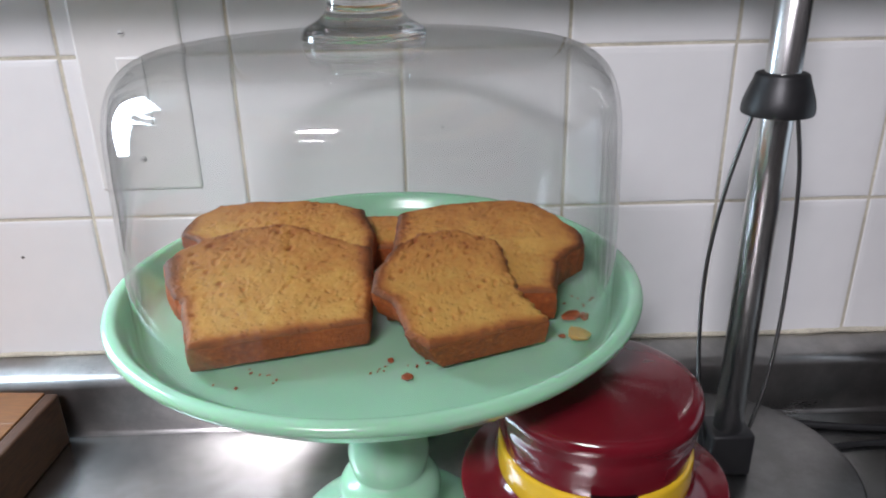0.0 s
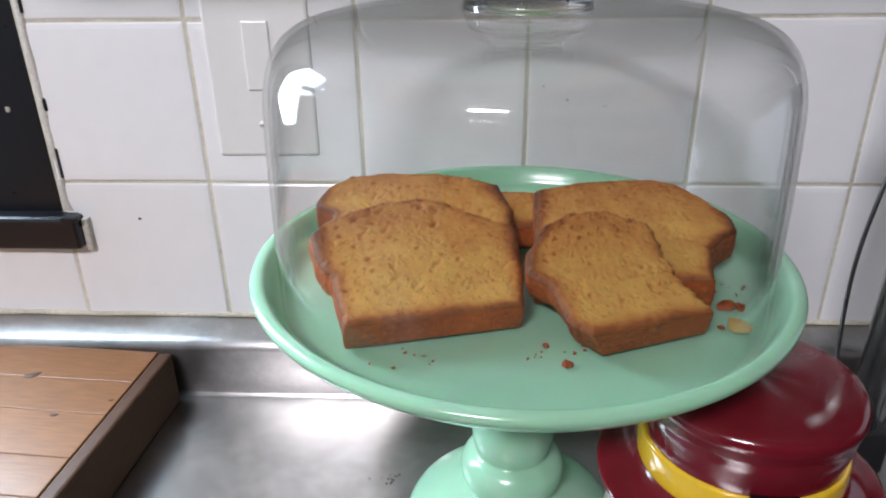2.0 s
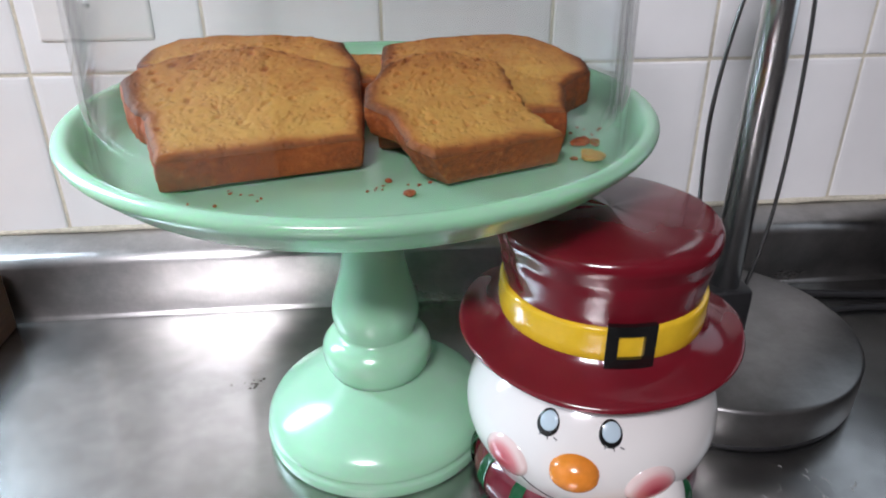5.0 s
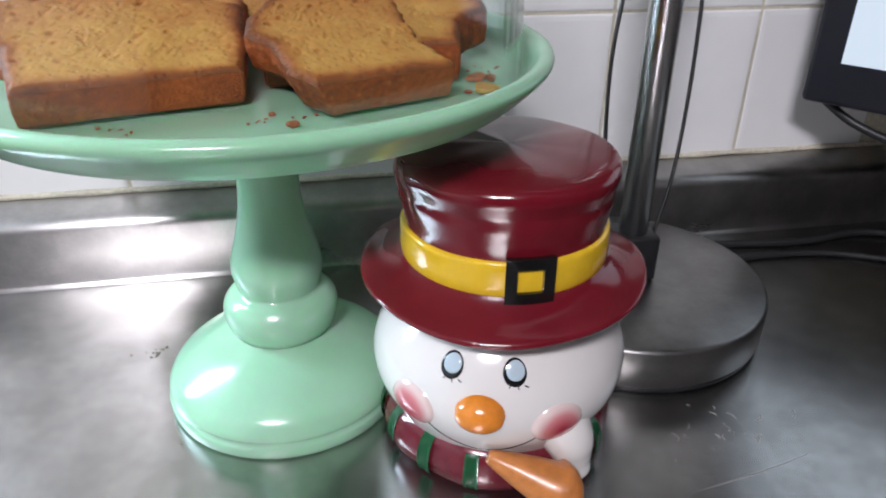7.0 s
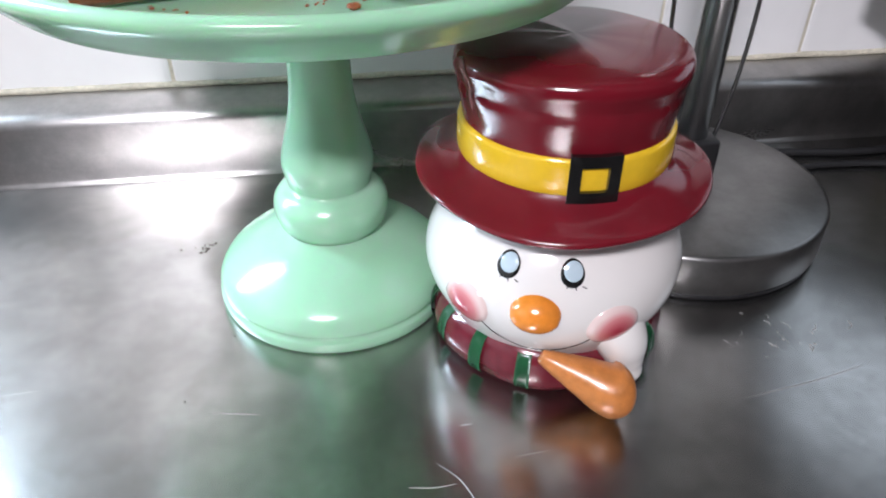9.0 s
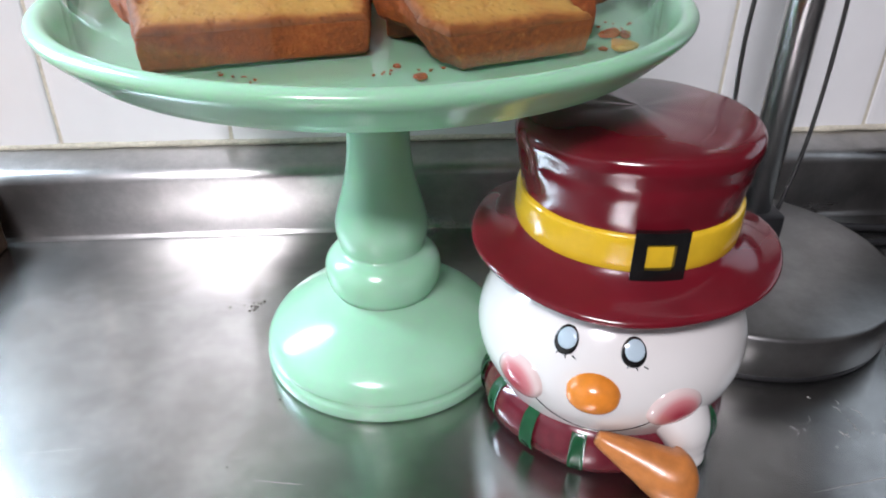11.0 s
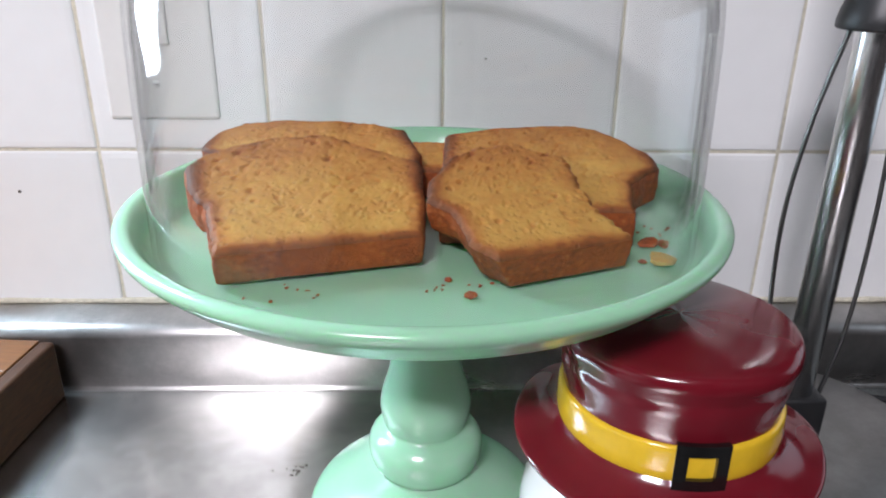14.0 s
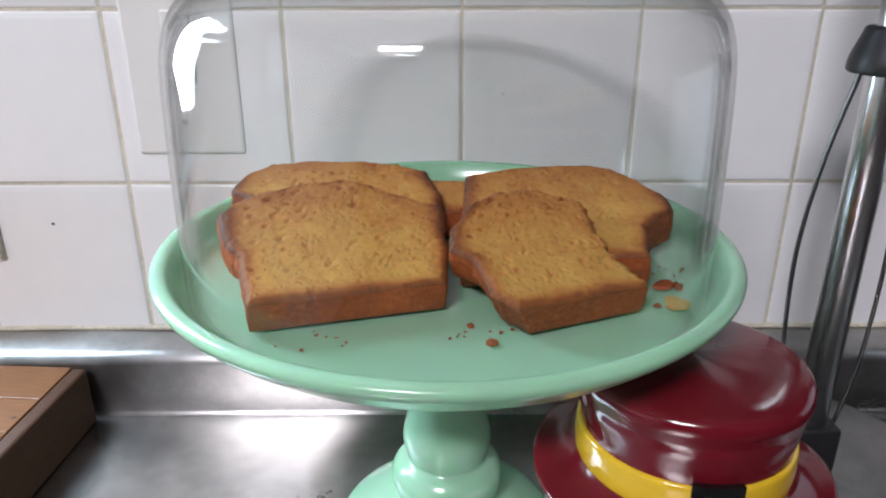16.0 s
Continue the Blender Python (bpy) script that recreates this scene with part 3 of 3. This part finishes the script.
def patch(az, z, wx, wz, lift, seg=40, rings=8, thick=0.0008, dome=0.0):
    """A raised oval on the head, wx by wz metres, that follows its curve."""
    bm = bmesh.new()
    mid = bm.verts.new(on_head(az, z, lift + dome + thick))
    old = None
    deg = 180 / math.pi / head_radius(z)
    for k in range(1, rings + 1):
        t = k / rings
        ring = []
        for i in range(seg):
            a = 2 * math.pi * i / seg
            edge = (thick * (1 - t ** 6) + dome * math.sqrt(max(0, 1 - t * t))) - (0.001 if k == rings else 0)
            ring.append(bm.verts.new(on_head(az + deg * wx * t * math.cos(a), z + wz * t * math.sin(a), lift + edge)))
        for i in range(seg):
            j = (i + 1) % seg
            if old is None:
                bm.faces.new((mid, ring[i], ring[j]))
            else:
                bm.faces.new((old[i], old[j], ring[j], ring[i]))
        old = ring
    return bm


def blush_material():
    """White glaze with a pink spot fading outwards on the cheek."""
    m = material("blushed_cheek_glaze", (0.72, 0.64, 0.60), 0.14, 0, 0.03, 20, coat=0.5)
    n, l = m.node_tree.nodes, m.node_tree.links
    at = n.new("ShaderNodeAttribute")
    at.attribute_name = "blush"
    ramp = n.new("ShaderNodeValToRGB")
    ramp.color_ramp.elements[0].color, ramp.color_ramp.elements[1].color = (0.70, 0.56, 0.53, 1), (0.40, 0.035, 0.06, 1)
    ramp.color_ramp.elements.new(0.45).color = (0.58, 0.21, 0.22, 1)
    l.new(at.outputs["Fac"], ramp.inputs[0])
    l.new(ramp.outputs[0], n["Principled BSDF"].inputs["Base Color"])
    return m


def cookie_jar():
    root = empty("cookie_jar", (JX, JY, 0), FACE)
    tagged(root, "glossy ceramic cookie jar shaped as a snowman in a maroon hat", "cookie jar")
    part("body", lathe(smooth_profile(HEAD, 6), 96), WHITE, root, "glossy white ceramic snowman head")
    # plaid scarf round the foot
    scarf = part("scarf", lathe(smooth_profile([(0.050, 0.0), (0.064, 0.0005), (0.0735, 0.005), (0.0765, 0.013), (0.0760, 0.021), (0.0730, 0.029), (0.0680, 0.0335), (0.062, 0.034)], 5), 96,
                                wave=lambda a, r, z: (r * (1 + 0.012 * math.sin(7 * a)), z * (1 + 0.05 * math.sin(3 * a + 1)))), SCARF, root, "maroon plaid ceramic scarf")
    for az in (-74, -52, -27, -3, 40, 66, 120, 180, 240):
        bm = bmesh.new()
        prof = smooth_profile([(0.0715, 0.0025), (0.0755, 0.008), (0.0772, 0.014), (0.0765, 0.022), (0.0735, 0.0295), (0.0690, 0.0335)], 4)
        rows = []
        for r, z in prof:
            rows.append([bm.verts.new(((r * 1.008 + 0.0004) * math.sin(radians(az + da)), -(r * 1.008 + 0.0004) * math.cos(radians(az + da)), z)) for da in (-3.4, -1.7, 0, 1.7, 3.4)])
        for a, b in zip(rows, rows[1:]):
            for k in range(4):
                bm.faces.new((a[k], a[k + 1], b[k + 1], b[k]))
        bmesh.ops.solidify(bm, geom=list(bm.faces), thickness=0.0012)
        part("stripe", bm, GREEN, scarf, "green scarf stripe")
    # face
    for az in (-14.3, 14.3):
        eye = part("eye", patch(az, 0.0932, 0.0074, 0.0077, -0.0001), BLACK, root, "black painted eye")
        part("iris", patch(az + 0.3, 0.0944, 0.0058, 0.0054, 0.0004), EYEBLUE, eye, "pale blue painted iris")
        for k in (-1, 0, 1):
            s = on_head(az + k * 3.0 + 1, 0.0872, 0.0003)
            part("eyelash", tube([s, on_head(az + k * 4.2 + 1.6, 0.0852 + abs(k) * 0.0009, 0.0003)], 0.00035, 6), BLACK, eye)
    part("nose", patch(0.3, 0.0700, 0.0152, 0.0120, -0.001, dome=0.0098, thick=0.0006), ORANGE, root, "round glossy orange nose")
    for az, z, sh in ((-31, 0.0615, -0.5), (33, 0.0595, 0.8)):
        bm = patch(az, z, 0.0180, 0.0156, -0.0010, dome=0.0034)
        lay = bm.verts.layers.float.new("blush")
        c = on_head(az + sh, z - 0.0022, 0.003)
        for v in bm.verts:
            v[lay] = max(0.0, 1 - ((v.co - c).length / 0.0150) ** 1.6)
        part("cheek", bm, BLUSH, root, "raised cheek with a pink blush")
    part("mouth", tube([on_head(-25 + 5.2 * k, 0.0555 - 0.0195 * (1 - abs((k - 5) / 5) ** 2.2), 0.0001) for k in range(11)], 0.0004, 6), BLACK, root, "thin dark smile line")
    # pipe
    back = root.matrix_basis.inverted()
    a, b = back @ Vector((0.062, 0.3015, 0.0365)), back @ Vector((0.1005, 0.285, 0.0205))
    pipe = tube([a, a.lerp(b, 0.3), a.lerp(b, 0.65), b, b + Vector((0.0105, 0.005, -0.003))], 0.0166, 28,
                taper=lambda t: 0.22 + 0.80 * min(1, t / 0.78) ** 0.95 if t < 0.78 else 1.02 * math.sqrt(max(0.02, 1 - ((t - 0.78) / 0.225) ** 2)))
    part("pipe", pipe, PIPE, root, "orange-brown ceramic pipe")
    # the head's white jaw bulge, running down from the cheek
    lobe = tube([on_head(36, 0.066, -0.026), on_head(42, 0.052, -0.019), (0.0500, -0.0500, 0.037), (0.0535, -0.0510, 0.026), (0.0555, -0.0515, 0.015), (0.0562, -0.0515, 0.0085)], 0.0132, 32,
                taper=lambda t: 1.75 - 0.90 * min(1, t / 0.72) if t < 0.80 else 0.85 * math.sqrt(max(0.01, 1 - ((t - 0.80) / 0.202) ** 2)))
    part("jaw_lobe", lobe, WHITE, root, "white ceramic jaw bulge under the cheek")
    # the hat is the lid
    hat = empty("hat", (0, 0, 0), 0)
    hat.name = "hat_lid"
    hat.parent = root
    hat["label"] = "maroon glazed top hat lid with a yellow band"

    def brim_wave(a, r, z):
        k = max(0.0, (r - 0.058) / 0.032)
        front, turned = -math.sin(a), abs(math.cos(a)) ** 3
        return r * (1 - k * (0.040 * max(0, front) ** 2 + 0.025 * turned)), z + k * k * (0.0050 * turned + 0.0012 * math.sin(5 * a) - 0.0005 * max(0, front))

    def crown_wave(a, r, z):
        """Pressed folds on one flank, a soft dent on the other."""
        up = max(0.0, min(1, (z - 0.155) / 0.02)) * max(0.0, min(1, (0.199 - z) / 0.012))
        flank = math.exp(-((a - math.pi * 1.12) / 0.42) ** 2)
        dent = math.exp(-((a - math.pi * 1.72) / 0.3) ** 2)
        r += up * (flank * 0.0013 * math.sin(a * 17 + z * 90) - 0.0006 * dent * math.sin((z - 0.155) * 75))
        r *= 1 + 0.010 * noise.noise((math.cos(a) * 2, math.sin(a) * 2, z * 40))
        return r, z + 0.0016 * min(1, r / 0.05) * noise.noise((math.cos(a) * 1.5, math.sin(a) * 1.5, 3)) * (z > 0.18)

    brim = [(0.046, 0.1145), (0.060, 0.1165), (0.076, 0.1180), (0.0855, 0.1185), (0.0892, 0.1200), (0.0895, 0.1225), (0.086, 0.1245), (0.075, 0.1285), (0.066, 0.1335), (0.060, 0.139), (0.050, 0.141)]
    part("brim", lathe(smooth_profile(brim, 5), 128, wave=brim_wave), MAROON, hat)
    crown = [(0.050, 0.126), (0.0605, 0.129), (0.0612, 0.140), (0.0608, 0.152), (0.0604, 0.160), (0.0616, 0.168), (0.0630, 0.1755), (0.0633, 0.181), (0.0644, 0.1855),
             (0.0656, 0.1905), (0.0648, 0.1950), (0.0612, 0.1980), (0.053, 0.1996), (0.035, 0.2012), (0.016, 0.2018), (0.0, 0.2020)]
    part("crown", lathe(smooth_profile(crown, 6), 160, wave=crown_wave), MAROON, hat)
    part("hat_band", lathe(smooth_profile([(0.0590, 0.1350), (0.0622, 0.1365), (0.0632, 0.1425), (0.0630, 0.1510), (0.0622, 0.1565), (0.0590, 0.1580)], 4), 128), YELLOW, hat, "yellow painted hat band")
    # buckle: a square ring that follows the band
    bm = bmesh.new()
    half, inn, c_az = 0.0142, 0.0075, 20.0
    ring_pts = []
    for s, r_in, r_out in ((half, 0.0620, 0.0655), (inn, 0.0620, 0.0655)):
        for rad in (r_in, r_out):
            ring = []
            for k in range(48):
                q = k / 48 * 8
                side, t = int(q // 2), (q % 2) - 1
                x, z = ((t, -1), (1, t), (-t, 1), (-1, -t))[side]
                x, z = max(-0.96, min(0.96, x)) * s, max(-0.96, min(0.96, z)) * s
                a = radians(c_az) + x / 0.064
                ring.append(bm.verts.new((rad * math.sin(a), -rad * math.cos(a), 0.1475 + z)))
            ring_pts.append(ring)
    o_in, o_out, i_in, i_out = ring_pts
    for a, b in ((o_in, o_out), (o_out, i_out), (i_out, i_in)):
        for k in range(48):
            bm.faces.new((a[k], a[(k + 1) % 48], b[(k + 1) % 48], b[k]))
    bmesh.ops.remove_doubles(bm, verts=bm.verts, dist=0.00001)
    part("buckle", bm, BLACK, hat, "square black glazed buckle", smooth=False)
    return root


BLUSH = blush_material()
cookie_jar()


# ---- paper towel holder ----
def towel_holder():
    px, py = 0.2265, 0.4856
    root = empty("paper_towel_holder", (px, py, 0))
    tagged(root, "empty steel paper towel holder with a black collar and wire arms", "paper towel holder")
    part("foot_ring", lathe([(0.0, 0.0), (0.108, 0.0), (0.1100, 0.001), (0.1100, 0.0056), (0.0, 0.0056)], 96), RUBBER, root, "black rubber foot")
    part("base", lathe([(0.0, 0.0056), (0.1105, 0.0056), (0.1118, 0.007), (0.1120, 0.0355), (0.1108, 0.0378), (0.1085, 0.0385), (0.05, 0.0386), (0.0, 0.0386)], 128), STEEL_BASE, root, "round brushed steel base")
    part("pole", lathe([(0.0, 0.038), (0.0118, 0.038), (0.0118, 0.58), (0.0, 0.582)], 40), CHROME, root, "polished steel pole")
    part("collar", lathe(smooth_profile([(0.0125, 0.3415), (0.0228, 0.342), (0.0244, 0.3455), (0.0232, 0.353), (0.0190, 0.365), (0.0170, 0.370), (0.0120, 0.371)], 5), 48), RUBBER, root, "black plastic collar")
    block = box(-0.018, 0.018, -0.016, 0.016, 0.0387, 0.079, 0.003)
    part("socket", block, RUBBER, root, "black plastic pole socket")
    for pts in ([(-0.0165, 0, 0.344), (-0.0275, 0, 0.294), (-0.0342, 0, 0.245), (-0.0358, 0, 0.203), (-0.0325, 0, 0.150), (-0.026, 0, 0.105), (-0.0165, 0, 0.060)],
                [(0.0145, 0, 0.344), (0.0235, 0, 0.297), (0.0278, 0, 0.234), (0.0288, 0, 0.175), (0.0270, 0, 0.130), (0.0225, 0, 0.097), (0.0150, 0, 0.058)]):
        part("wire_arm", tube(pts, 0.0016, 8), WIRE, root, "thin bent wire arm")
    return root


towel_holder()


# ---- chopping board ----
def chopping_board():
    root = empty("chopping_board", (-0.398, 0.600, 0), -4.0)
    tagged(root, "thick oiled wooden chopping board with dark edges", "chopping board")
    y = 0.0
    for wide in (0.052, 0.047, 0.056, 0.044, 0.060, 0.050, 0.055, 0.048, 0.047):
        part("plank", box(-0.34, -0.002, y - wide + 0.0003, y, 0.006, 0.058, 0.0010), WOOD, root, smooth=False)
        y -= wide
    part("edge_strip", box(-0.002, 0.012, -0.46, 0.0, 0.0, 0.0572, 0.0025), WOODEND, root, "dark worn board edge", smooth=False)
    for x, y, r, turn in ((-0.505, 0.557, 0.0066, 25), (-0.453, 0.499, 0.0035, 0), (-0.412, 0.521, 0.0022, 10)):
        part("knot", lathe([(0.0, 0.0584), (r * 0.9, 0.0584), (r, 0.0578)], 20, wave=lambda a, q, z: (q * (1 + 0.2 * math.sin(3 * a)), z)), WOODEND, root, "dark knot in the wood",
             m=root.matrix_basis.inverted() @ pose(x, y, 0, 0, 0, turn) @ Matrix.Diagonal((1.2, 0.6, 1, 1)))
    return root


chopping_board()


# ---- switch plate ----
def switch_plate():
    root = empty("switch_plate", (-0.277, 0.65, 0.34))
    tagged(root, "white plastic switch cover plate on the tiles", "switch plate")
    part("cover", box(-0.047, 0.047, -0.006, 0.001, -0.092, 0.092, 0.003), SWITCH, root, smooth=False)
    part("toggle", box(-0.012, 0.012, -0.0085, -0.005, -0.03, 0.03, 0.0015), SWITCH, root, smooth=False)
    for z in (0.05, -0.062):
        screw = part("screw", lathe([(0.0, 0.0015), (0.0025, 0.0012), (0.0032, 0.0)], 20), SWITCH, root, m=pose(-0.003, -0.006, z, 90))
        part("slot", box(-0.0022, 0.0022, -0.0004, 0.0004, 0.0012, 0.0019), RUBBER, screw, smooth=False)
    return root


switch_plate()


# ---- window ----
def window():
    root = empty("window_1", (WIN_X, WALL_Y, WIN_Z0))
    tagged(root, "black-painted window frame with a dark pane and chipped plaster edge", "window", kind="structure")
    h = WIN_Z1 - WIN_Z0
    part("window_frame", box(-0.075, 0.002, 0.001, 0.07, 0.0, h, 0.002), FRAMEBLACK, root, smooth=False)
    part("sash", box(-0.125, -0.07, 0.03, 0.065, 0.03, h, 0.003), FRAMEBLACK, root, smooth=False)
    part("lower_rail", box(-1.2, -0.125, 0.03, 0.065, 0.03, 0.20, 0.003), FRAMEBLACK, root, smooth=False)
    part("window_sill", box(-1.25, 0.020, -0.018, 0.075, -0.018, 0.016, 0.004), FRAMEBLACK, root, "black window sill with a worn end", smooth=False)
    part("sill_end", box(0.0202, 0.027, -0.010, 0.004, -0.022, 0.012, 0.002), PLASTER, root, "chipped plaster at the sill's end", smooth=False)
    part("pane", box(-1.2, -0.12, 0.045, 0.05, 0.05, h, 0), PANE, root, smooth=False)
    bm = bmesh.new()
    rows = []
    for i in range(80):
        z = 0.018 + (h - 0.018) * i / 79
        w = 0.008 + 0.004 * noise.noise((z * 40, 1, 0)) + 0.002 * noise.noise((z * 160, 4, 0))
        rows.append([bm.verts.new(p) for p in ((0.001, 0.004, z), (0.002, -0.001, z), (0.002 + w * 0.6, -0.0032, z), (0.002 + w, -0.0026, z), (0.002 + w, 0.004, z))])
    for a, b in zip(rows, rows[1:]):
        for k in range(4):
            bm.faces.new((a[k], a[k + 1], b[k + 1], b[k]))
    part("plaster_edge", bm, PLASTER, root, "ragged chipped plaster edge")
    rng = random.Random(21)
    for z, n in ((0.052, 0.030), (0.118, 0.012), (0.205, 0.016), (0.262, 0.022)):
        w = rng.uniform(0.0024, 0.0034)
        part("gap", box(0.0085, 0.0085 + w, -0.0045, -0.002, z, z + n, 0.001), FRAMEBLACK, root, "dark gap in the plaster", smooth=False)
    part("paint_chip", box(-0.031, -0.0265, -0.0008, 0.0014, 0.116, 0.121, 0.0008), PLASTER, root, "pale chip in the black paint", smooth=False)
    part("sill_lip", box(0.006, 0.0235, -0.0205, -0.012, 0.0125, 0.0185, 0.002), FRAMEBLACK, root, smooth=False)
    return root


window()


# ---- monitor ----
def monitor():
    root = empty("monitor", (0.436, 0.600, 0.143), -52)
    tagged(root, "black flat monitor with a lit white screen beside the wall", "monitor")
    part("bezel", box(0, 0.36, 0, 0.03, 0, 0.26, 0.005), BEZEL, root, smooth=False)
    part("screen", box(0.028, 0.332, -0.0015, 0.004, 0.040, 0.235), SCREEN, root, "lit white screen", smooth=False)
    part("stand", box(0.16, 0.2, 0.01, 0.03, -0.143, 0.005, 0.003), BEZEL, root, smooth=False)
    part("cable", tube([(0.02, 0.015, 0.0), (0.05, 0.02, -0.018), (0.10, 0.02, -0.028), (0.17, 0.02, -0.02)], 0.004, 10), RUBBER, root, "black cable")
    return root


monitor()


# ---- marks and small things ----
CHIP = material("dark_chip", (0.10, 0.09, 0.08), 0.8, 0, 0.3, 200)
SCUFF = material("pale_scuff", (0.55, 0.54, 0.52), 0.6, 0.6, 0.1, 200)
GREASE = material("dark_grease_spot", (0.10, 0.085, 0.07), 0.6, 0, 0.3, 200)


def fleck(name, x, y, z, r, mat, parent, upright, seed):
    """A tiny irregular spot, lying flat or on the wall."""
    bm = bmesh.new()
    ring = [bm.verts.new((r * (1 + 0.45 * noise.noise((math.cos(a), math.sin(a), seed))) * math.cos(a), r * (0.8 + 0.4 * noise.noise((math.sin(a), seed, 1))) * math.sin(a), 0.0003))
            for a in [2 * math.pi * k / 14 for k in range(14)]]
    bm.faces.new(ring)
    low = bmesh.ops.extrude_face_region(bm, geom=list(bm.faces))
    for v in low["geom"]:
        if isinstance(v, bmesh.types.BMVert):
            v.co.z -= 0.0006
    part(name, bm, mat, parent, smooth=False, m=pose(x, y, z, 90 if upright else 0))


for k, (x, z, r) in enumerate(((-0.415, 0.182, 0.0017), (-0.004, 0.300, 0.0012), (0.030, 0.294, 0.0010), (-0.026, 0.312, 0.0010))):
    fleck("chip", x, WALL_Y - 0.0026, z, r, CHIP, north, True, k)
mrng = random.Random(9)
for k in range(16):
    fleck("spot", -0.158 + mrng.gauss(0, 0.008), 0.493 + mrng.gauss(0, 0.006), 0.0002, mrng.uniform(0.0004, 0.0011), GREASE, counter, False, k)
for k in range(5):
    fleck("spot", mrng.uniform(-0.25, 0.0), mrng.uniform(0.2, 0.4), 0.0002, mrng.uniform(0.0005, 0.001), GREASE, counter, False, k + 30)


def scuff(points, r):
    """A pale scratch rubbed into the steel."""
    part("scratch", tube([(x, y, 0.00005) for x, y in points], r, 6, taper=lambda t: 0.3 + math.sin(math.pi * t) * 0.7), SCUFF, counter)


scuff([(-0.005, 0.262), (0.006, 0.250), (0.012, 0.236), (0.014, 0.224)], 0.0002)
scuff([(-0.022, 0.248), (-0.008, 0.246), (0.004, 0.247)], 0.00025)
scuff([(0.012, 0.287), (0.020, 0.2875)], 0.0003)
for k in range(26):
    x, y = 0.235 + mrng.gauss(0, 0.022), 0.328 + mrng.gauss(0, 0.010)
    a, n = mrng.uniform(0.2, 1.9), mrng.uniform(0.002, 0.009)
    scuff([(x, y), (x + 0.5 * n * math.cos(a), y + 0.5 * n * math.sin(a)), (x + n * math.cos(a + 0.5), y + n * math.sin(a + 0.5))], mrng.uniform(0.00012, 0.0004))
scuff([(0.19, 0.285), (0.24, 0.293), (0.28, 0.302)], 0.00025)
for k in range(12):
    x, y = mrng.uniform(-0.3, 0.35), mrng.uniform(0.12, 0.5)
    a = mrng.uniform(-0.3, 0.3)
    n = mrng.uniform(0.012, 0.05)
    scuff([(x, y), (x + n * math.cos(a), y + n * math.sin(a))], 0.00015)

cable = part("power_cable", tube([(0.325, 0.590, 0.0036), (0.39, 0.578, 0.0036), (0.46, 0.572, 0.0036), (0.53, 0.580, 0.0036), (0.60, 0.560, 0.0036), (0.69, 0.575, 0.0036)], 0.0035, 10), RUBBER)
tagged(cable, "black power cable lying on the steel worktop", "cable")
cable = part("power_cable", tube([(0.345, 0.545, 0.0031), (0.40, 0.552, 0.0031), (0.47, 0.545, 0.0031), (0.55, 0.515, 0.0031), (0.66, 0.52, 0.0031)], 0.003, 10), RUBBER)
tagged(cable, "black power cable lying on the steel worktop", "cable")


# ---- tiles ----
def tile_mesh(cut=1.0):
    """A cushion-edged tile; cut: the height over its middle at which it is cut off."""
    s, bm = PITCH / 2 - 0.0012, bmesh.new()
    rings = []
    for inset, y in ((0.0, 0.004), (0.0, -0.0002), (0.0006, -0.0014), (0.0018, -0.0021), (0.006, -0.0025)):
        k = s - inset
        rings.append([bm.verts.new(p) for p in ((-k, y, -k), (k, y, -k), (k, y, min(k, cut - inset)), (-k, y, min(k, cut - inset)))])
    for a, b in zip(rings, rings[1:]):
        for i in range(4):
            bm.faces.new((a[i], a[(i + 1) % 4], b[(i + 1) % 4], b[i]))
    bm.faces.new(rings[-1])
    bmesh.ops.recalc_face_normals(bm, faces=bm.faces)
    me = bpy.data.meshes.new("tile")
    bm.to_mesh(me)
    bm.free()
    me.materials.append(TILE)
    return me


tile_data, cut_data = tile_mesh(), tile_mesh(WIN_Z0 - 0.019 - ROW_Z + PITCH / 2)
trng = random.Random(11)
for col in range(-9, 10):
    for row in range(-1, 3):
        x, z = COL_X + (col + 0.5) * PITCH, ROW_Z + (row + 0.5) * PITCH
        if x - 0.074 < X0 or x + 0.074 > X1 or (x < WIN_X and z > WIN_Z0 - 0.02 and z < WIN_Z1):
            continue
        under_sill = x < WIN_X and z < WIN_Z0
        t = new("tile", cut_data if under_sill else tile_data)
        t.matrix_basis = pose(x, WALL_Y + trng.uniform(-0.0003, 0.0003), z, trng.uniform(-0.35, 0.35), trng.uniform(-0.15, 0.15), trng.uniform(-0.3, 0.3))
        t.parent = north
